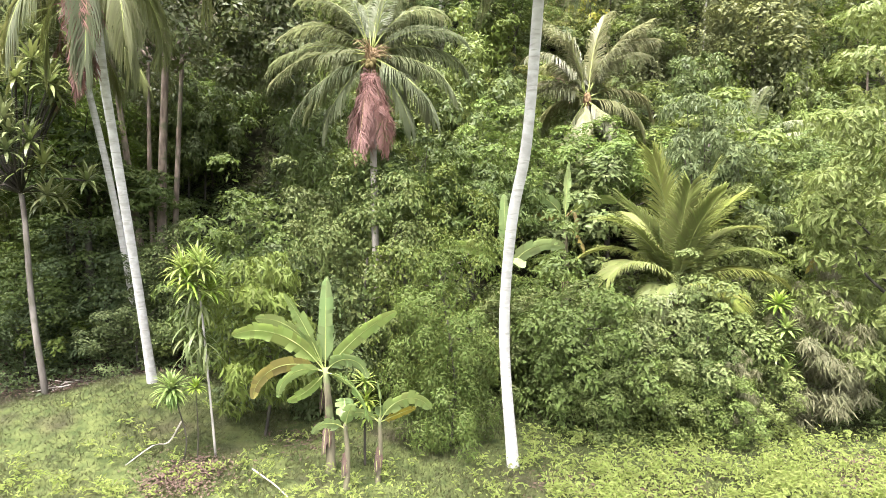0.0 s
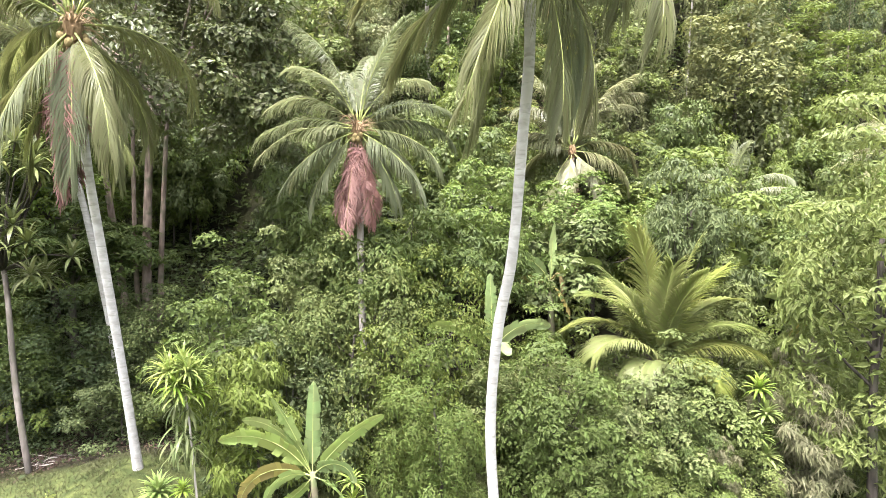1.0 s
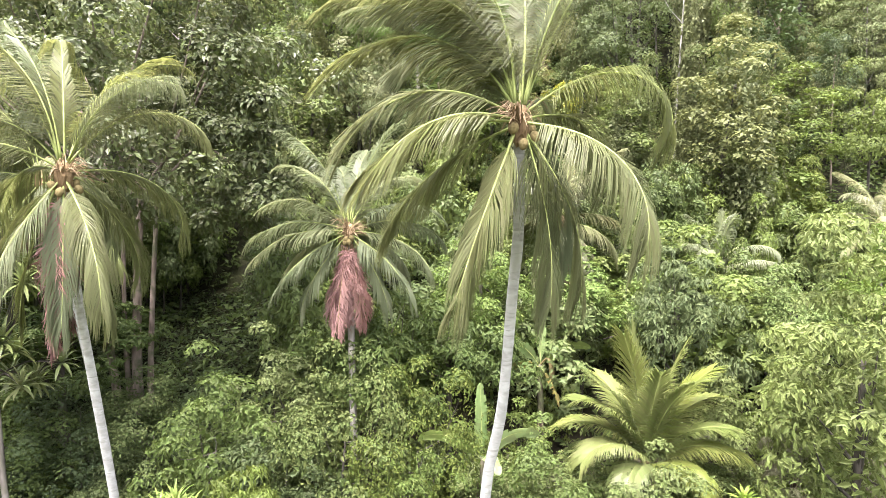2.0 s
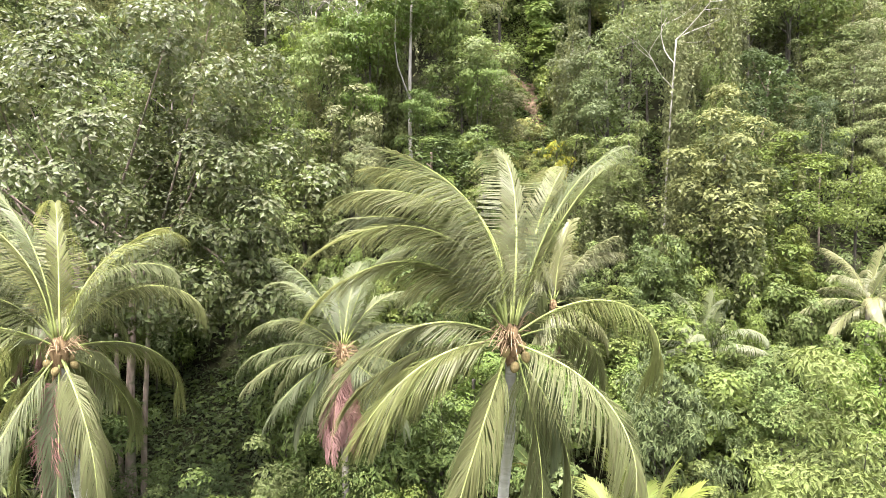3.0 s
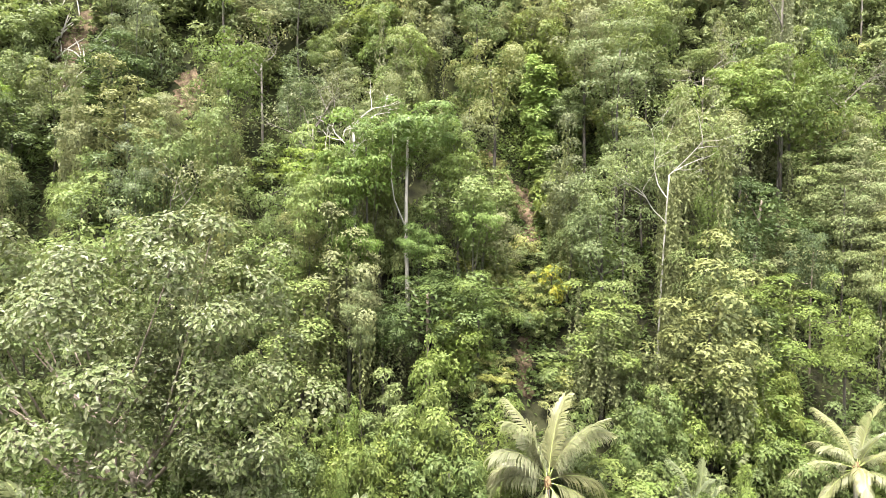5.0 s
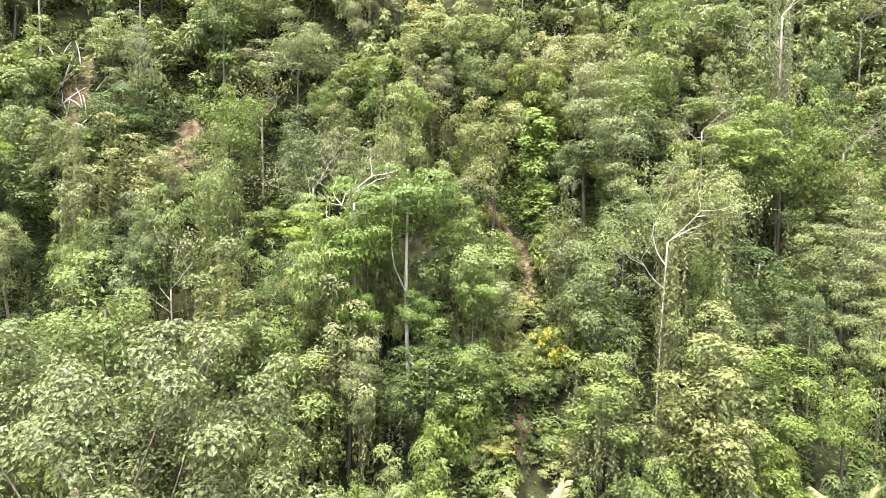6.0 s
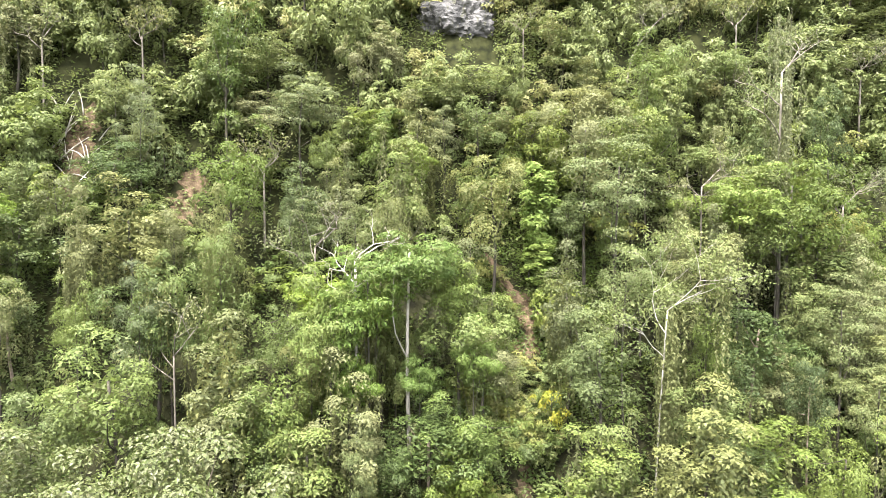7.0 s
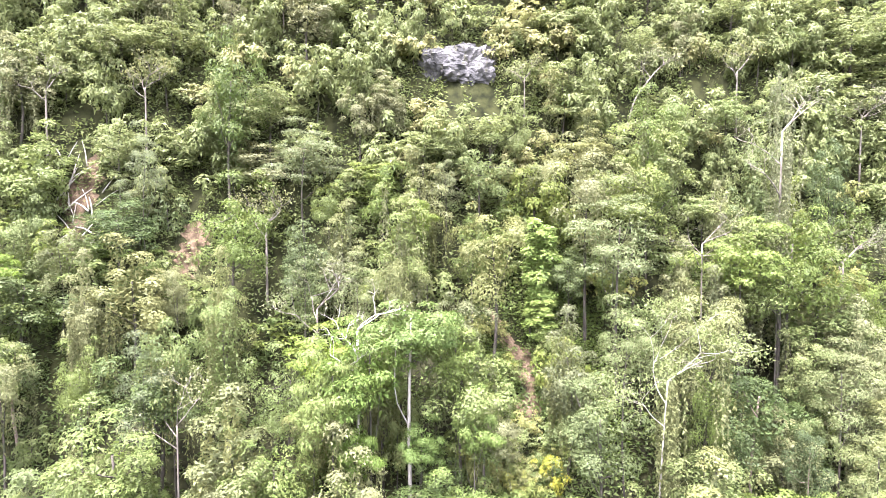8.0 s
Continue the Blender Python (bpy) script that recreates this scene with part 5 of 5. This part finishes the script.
def dracaena(label, at, stem, tufts, seed, length=0.5, width=0.07, mat="strap", r=0.04, count=30, old=0, bark="grey", low=-25):
    """stem: points from the foot upward, relative to at; tufts: places of the leaf heads."""
    g = np.random.default_rng(seed)
    root = thing("dracaena", at, label, "shrub")
    line = curve_points(stem, 12)
    part("stem", raw_mesh("stem", *tube_data(line, np.linspace(r * 1.2, r * 0.8, 12), 7), [BARK[bark]], smooth=True), root)
    for t in tufts:
        part("branch", raw_mesh("branch", *tube_data(curve_points([line[-3], (np.array(t) + line[-1]) / 2 + [0, 0, -0.05], t], 5), r * 0.32, 5), [BARK["grey"]], smooth=True), root)
    for t in tufts:
        part("leaf_tuft", raw_mesh("leaf_tuft", *joined(rosette_data(t, count, length, width, (82, low), g)), [LEAF[mat]], smooth=True), root)
    if old:
        hanging = []
        for k in range(old):
            q = line[-1] + np.array([g.uniform(-0.3, 0.3), g.uniform(-0.2, 0.2), -g.uniform(0.1, 1.7)])
            hanging += rosette_data(q, 5, length * 1.1, width, (-20, -55), g)
        part("leaf_tuft", raw_mesh("leaf_tuft", *joined(hanging), [LEAF["strap_dark"]], smooth=True), root, "older dull hanging leaves")
    return root


dracaena("slender dracaena with a bright leaf head on a thin stem", g2(-5.08, 13.4), [(0, 0, -0.1), (-0.12, 0, 1.5), (-0.25, 0, 3.2), (-0.35, 0, 4.0)],
         [(-0.35, 0, 4.35), (-0.65, 0.1, 4.05), (-0.1, 0.05, 4.1), (-0.4, -0.3, 3.95), (-0.6, -0.2, 4.25), (-0.15, -0.25, 4.25), (-0.35, -0.15, 3.75), (-0.1, 0.1, 3.7)], 1, 0.58, 0.055, count=44, old=14, r=0.024, bark="white")
dracaena("low dracaena tuft leaning over the grass", g2(-5.75, 13.2), [(0, 0, -0.1), (0.1, 0, 0.5), (-0.1, 0, 1.35)], [(-0.2, 0, 1.6)], 2, 0.52, 0.06, r=0.016, count=110, low=-70)
dracaena("small bright dracaena sprout on a thin stem", g2(-5.42, 13.2), [(0, 0, -0.1), (0.03, 0, 0.7), (0, 0, 1.6)], [(0, 0, 1.65)], 6, 0.3, 0.05, r=0.012, count=40)
dracaena("dracaena with bright leaf heads among banana suckers", g2(-1.75, 13.4), [(0, 0, -0.1), (0, 0, 0.9), (0, 0, 1.7)], [(0, 0, 1.9), (0.05, -0.1, 1.5), (0.1, 0, 1.15)], 3, 0.4, 0.06, r=0.025)
dracaena("stout dracaena with stacked leaf heads in the hedge", g2(8.7, 15.7), [(0, 0, -0.1), (0.05, 0, 1.5), (0, 0, 3.1)], [(0, 0, 3.2), (0.1, -0.2, 2.6), (-0.15, -0.2, 2.0), (0.05, -0.3, 1.5)], 4, 0.5, 0.085, count=46)
gd = np.random.default_rng(77)
dracaena("tall dracaena tree with many dark leaf heads", g2(-11.6, 17.6), [(0, 0, -0.2), (-0.32, 0, 2.5), (-0.6, 0.2, 5.2), (-0.9, 0.4, 6.5)],
         [(-0.9 + gd.uniform(-3.0, 2.0), gd.uniform(-1.6, 1.6), gd.uniform(5.4, 10.8)) for _ in range(56)], 5, 0.75, 0.1, "strap_dark", r=0.08, count=26, bark="mottled")


# ---- grass, weeds and litter of the clearing ----
def lawn():
    g = np.random.default_rng(21)
    n = 150000
    y = 10.5 + 10.5 * g.random(n) ** 1.2
    x = g.uniform(-1, 1, n) * (0.78 * y + 3)
    tuft = np.sin(x * 1.3 + 1) * np.sin(y * 1.7) + 0.6 * np.sin(x * 3.7 + y * 2.9)
    keep = g.random(n) < 0.75 + 0.25 * np.clip(tuft, -1, 1)
    keep &= y - 0.22 * np.minimum(x, 0) < 19.8 + 1.2 * np.sin(x * 0.8) + 0.8 * g.normal(size=n)
    x, y, tuft = x[keep], y[keep], tuft[keep]
    n = len(x)
    size = g.uniform(0.07, 0.19, n) * (1 + 0.35 * np.clip(tuft, -1, 1))
    way = g.normal(size=(n, 3)) * [0.55, 0.55, 0.2] + [0, 0, 1]
    up = g.normal(size=(n, 3)) + [0, -0.6, 0.3]
    ob = new("lawn_grass", leaf_mesh("lawn_grass", LEAF["grass"], np.stack([x, y, ground_z(x, y) - 0.01], 1), way, up, size, 0.018, droop=0.25, small=True))
    tagged(ob, "short rough green grass of the clearing", "grass", kind="stuff")


def weeds():
    g = np.random.default_rng(22)
    at, way, up, size = [], [], [], []
    for _ in range(3600):
        y = g.uniform(10.8, 15.0)
        x = g.uniform(-9.5, 11.5)
        if g.random() > (0.95 if x > 2 else 0.22) * (1.0 if y < 13.2 else 0.35) * (0.55 + 0.45 * math.sin(x * 2.1 + y) * math.sin(y * 2.7)):
            continue
        k = g.integers(12, 26)
        h = g.uniform(0.12, 0.34) * (1.5 if x > 2 else 1.0)
        q = np.stack([x + g.normal(size=k) * 0.1, y + g.normal(size=k) * 0.1, np.full(k, gz(x, y)) + g.uniform(0.2, 1, k) * h], 1)
        at.append(q), size.append(g.uniform(0.07, 0.19, k))
        w = g.normal(size=(k, 3)) * [1, 1, 0.4] + [0, 0, 0.75]
        way.append(w), up.append(g.normal(size=(k, 3)) * 0.4 + [0, -0.5, 0.8])
    size = np.concatenate(size)
    ob = new("weeds", leaf_mesh("weeds", LEAF["weed"], np.concatenate(at), np.concatenate(way), np.concatenate(up), size, size * 0.26, droop=0.3))
    tagged(ob, "bright green broad-leaved weeds in the grass", "weeds", kind="stuff")


def litter():
    g = np.random.default_rng(23)
    spots = [(-5.4, 12.5, 0.75, 1900), (-11.4, 18.3, 0.6, 700), (-13.6, 17.6, 1.0, 500), (-3.2, 14.4, 1.0, 350), (9.3, 12.7, 1.0, 1300), (4.2, 11.6, 1.2, 500), (-12.5, 20.2, 2.4, 1900), (-8.5, 20.0, 1.8, 1300), (2.6, 12.4, 0.8, 250)]
    at = []
    for a, b, r, n in spots:
        q = g.normal(size=(n, 2)) * r * 0.6 + [a, b]
        at.append(np.stack([q[:, 0], q[:, 1], ground_z(q[:, 0], q[:, 1]) + g.uniform(0.01, 0.1, n)], 1))
    at = np.concatenate(at)
    n = len(at)
    size = g.uniform(0.04, 0.13, n)
    ob = new("leaf_litter", leaf_mesh("leaf_litter", LEAF["litter"], at, g.normal(size=(n, 3)) * [1, 1, 0.2], g.normal(size=(n, 3)) * 0.4 + [0, 0, 1], size, size * 0.45))
    tagged(ob, "dry brown leaf litter on the ground", "leaf litter", kind="stuff")


def shade_herbs():
    """Low herbs that cover the soil under the trees beside the lawn; their dark leaves stand in for shade."""
    g = np.random.default_rng(24)
    n = 34000
    x, y = g.uniform(-21, -3, n), g.uniform(16.5, 31.0, n)
    keep = (y - 0.22 * x > 21.4 + 0.9 * g.normal(size=n)) & ((x < -5) | (y > 23))
    x, y = x[keep], y[keep]
    n = len(x)
    at = np.stack([x, y, ground_z(x, y) + g.uniform(0.0, 0.28, n) * (0.6 + 0.4 * np.sin(x * 2.3) * np.sin(y * 2.9))], 1)
    size = g.uniform(0.08, 0.24, n) * np.where(y > 22.5, 1.5, 1.0)
    ob = new("shade_herbs", leaf_mesh("shade_herbs", LEAF["dark"], at, g.normal(size=(n, 3)) * [1, 1, 0.5] + [0, 0, 0.3], g.normal(size=(n, 3)) * 0.5 + [0, -0.4, 0.8], size, size * 0.45, small=True))
    tagged(ob, "low herbs, dark-leaved in place of tree shade", "herbs", kind="stuff")


lawn(), weeds(), litter(), shade_herbs()


def stick(name, label, pts, r):
    pts = [np.array((x, y, gz(x, y) + h)) for x, y, h in pts]
    ob = new(name, raw_mesh(name, *tube_data(curve_points(pts, 10), np.linspace(r, r * 0.6, 10), 7), [BARK["palm_brown"]], smooth=True))
    tagged(ob, label, "branch")


stick("fallen_branch", "pale fallen branch lying in the grass", [(-4.0, 12.55, 0.16), (-3.4, 12.0, 0.1), (-3.0, 11.6, 0.06)], 0.016)
stick("bent_twig", "thin bent twig arching over the grass", [(-5.75, 13.2, 0.9), (-6.0, 13.1, 0.45), (-6.3, 13.0, 0.4), (-6.8, 12.8, 0.05)], 0.018)


def twig_heap():
    """Dry prunings raked together on the grass."""
    g = np.random.default_rng(51)
    root = thing("twig_heap", g2(-11.2, 18.2), "heap of dry grey-brown twigs and husks on the grass", "twigs")
    for _ in range(34):
        a, q = g.uniform(0, 3.14), g.normal(size=2) * [0.42, 0.2]
        d = np.array([math.cos(a), math.sin(a), g.uniform(-0.25, 0.25)]) * g.uniform(0.12, 0.35)
        x, y = -11.2 + q[0], 18.2 + q[1]
        m = np.array([q[0], q[1], gz(x, y) - root.location.z + g.uniform(0.03, 0.16)])
        part("twig", raw_mesh("twig", *tube_data(curve_points([m - d, m + g.normal(size=3) * 0.03, m + d], 4), g.uniform(0.006, 0.018), 5), [BARK["palm_brown" if g.random() < 0.4 else "grey"]], smooth=True), root)


twig_heap()

plant_all()
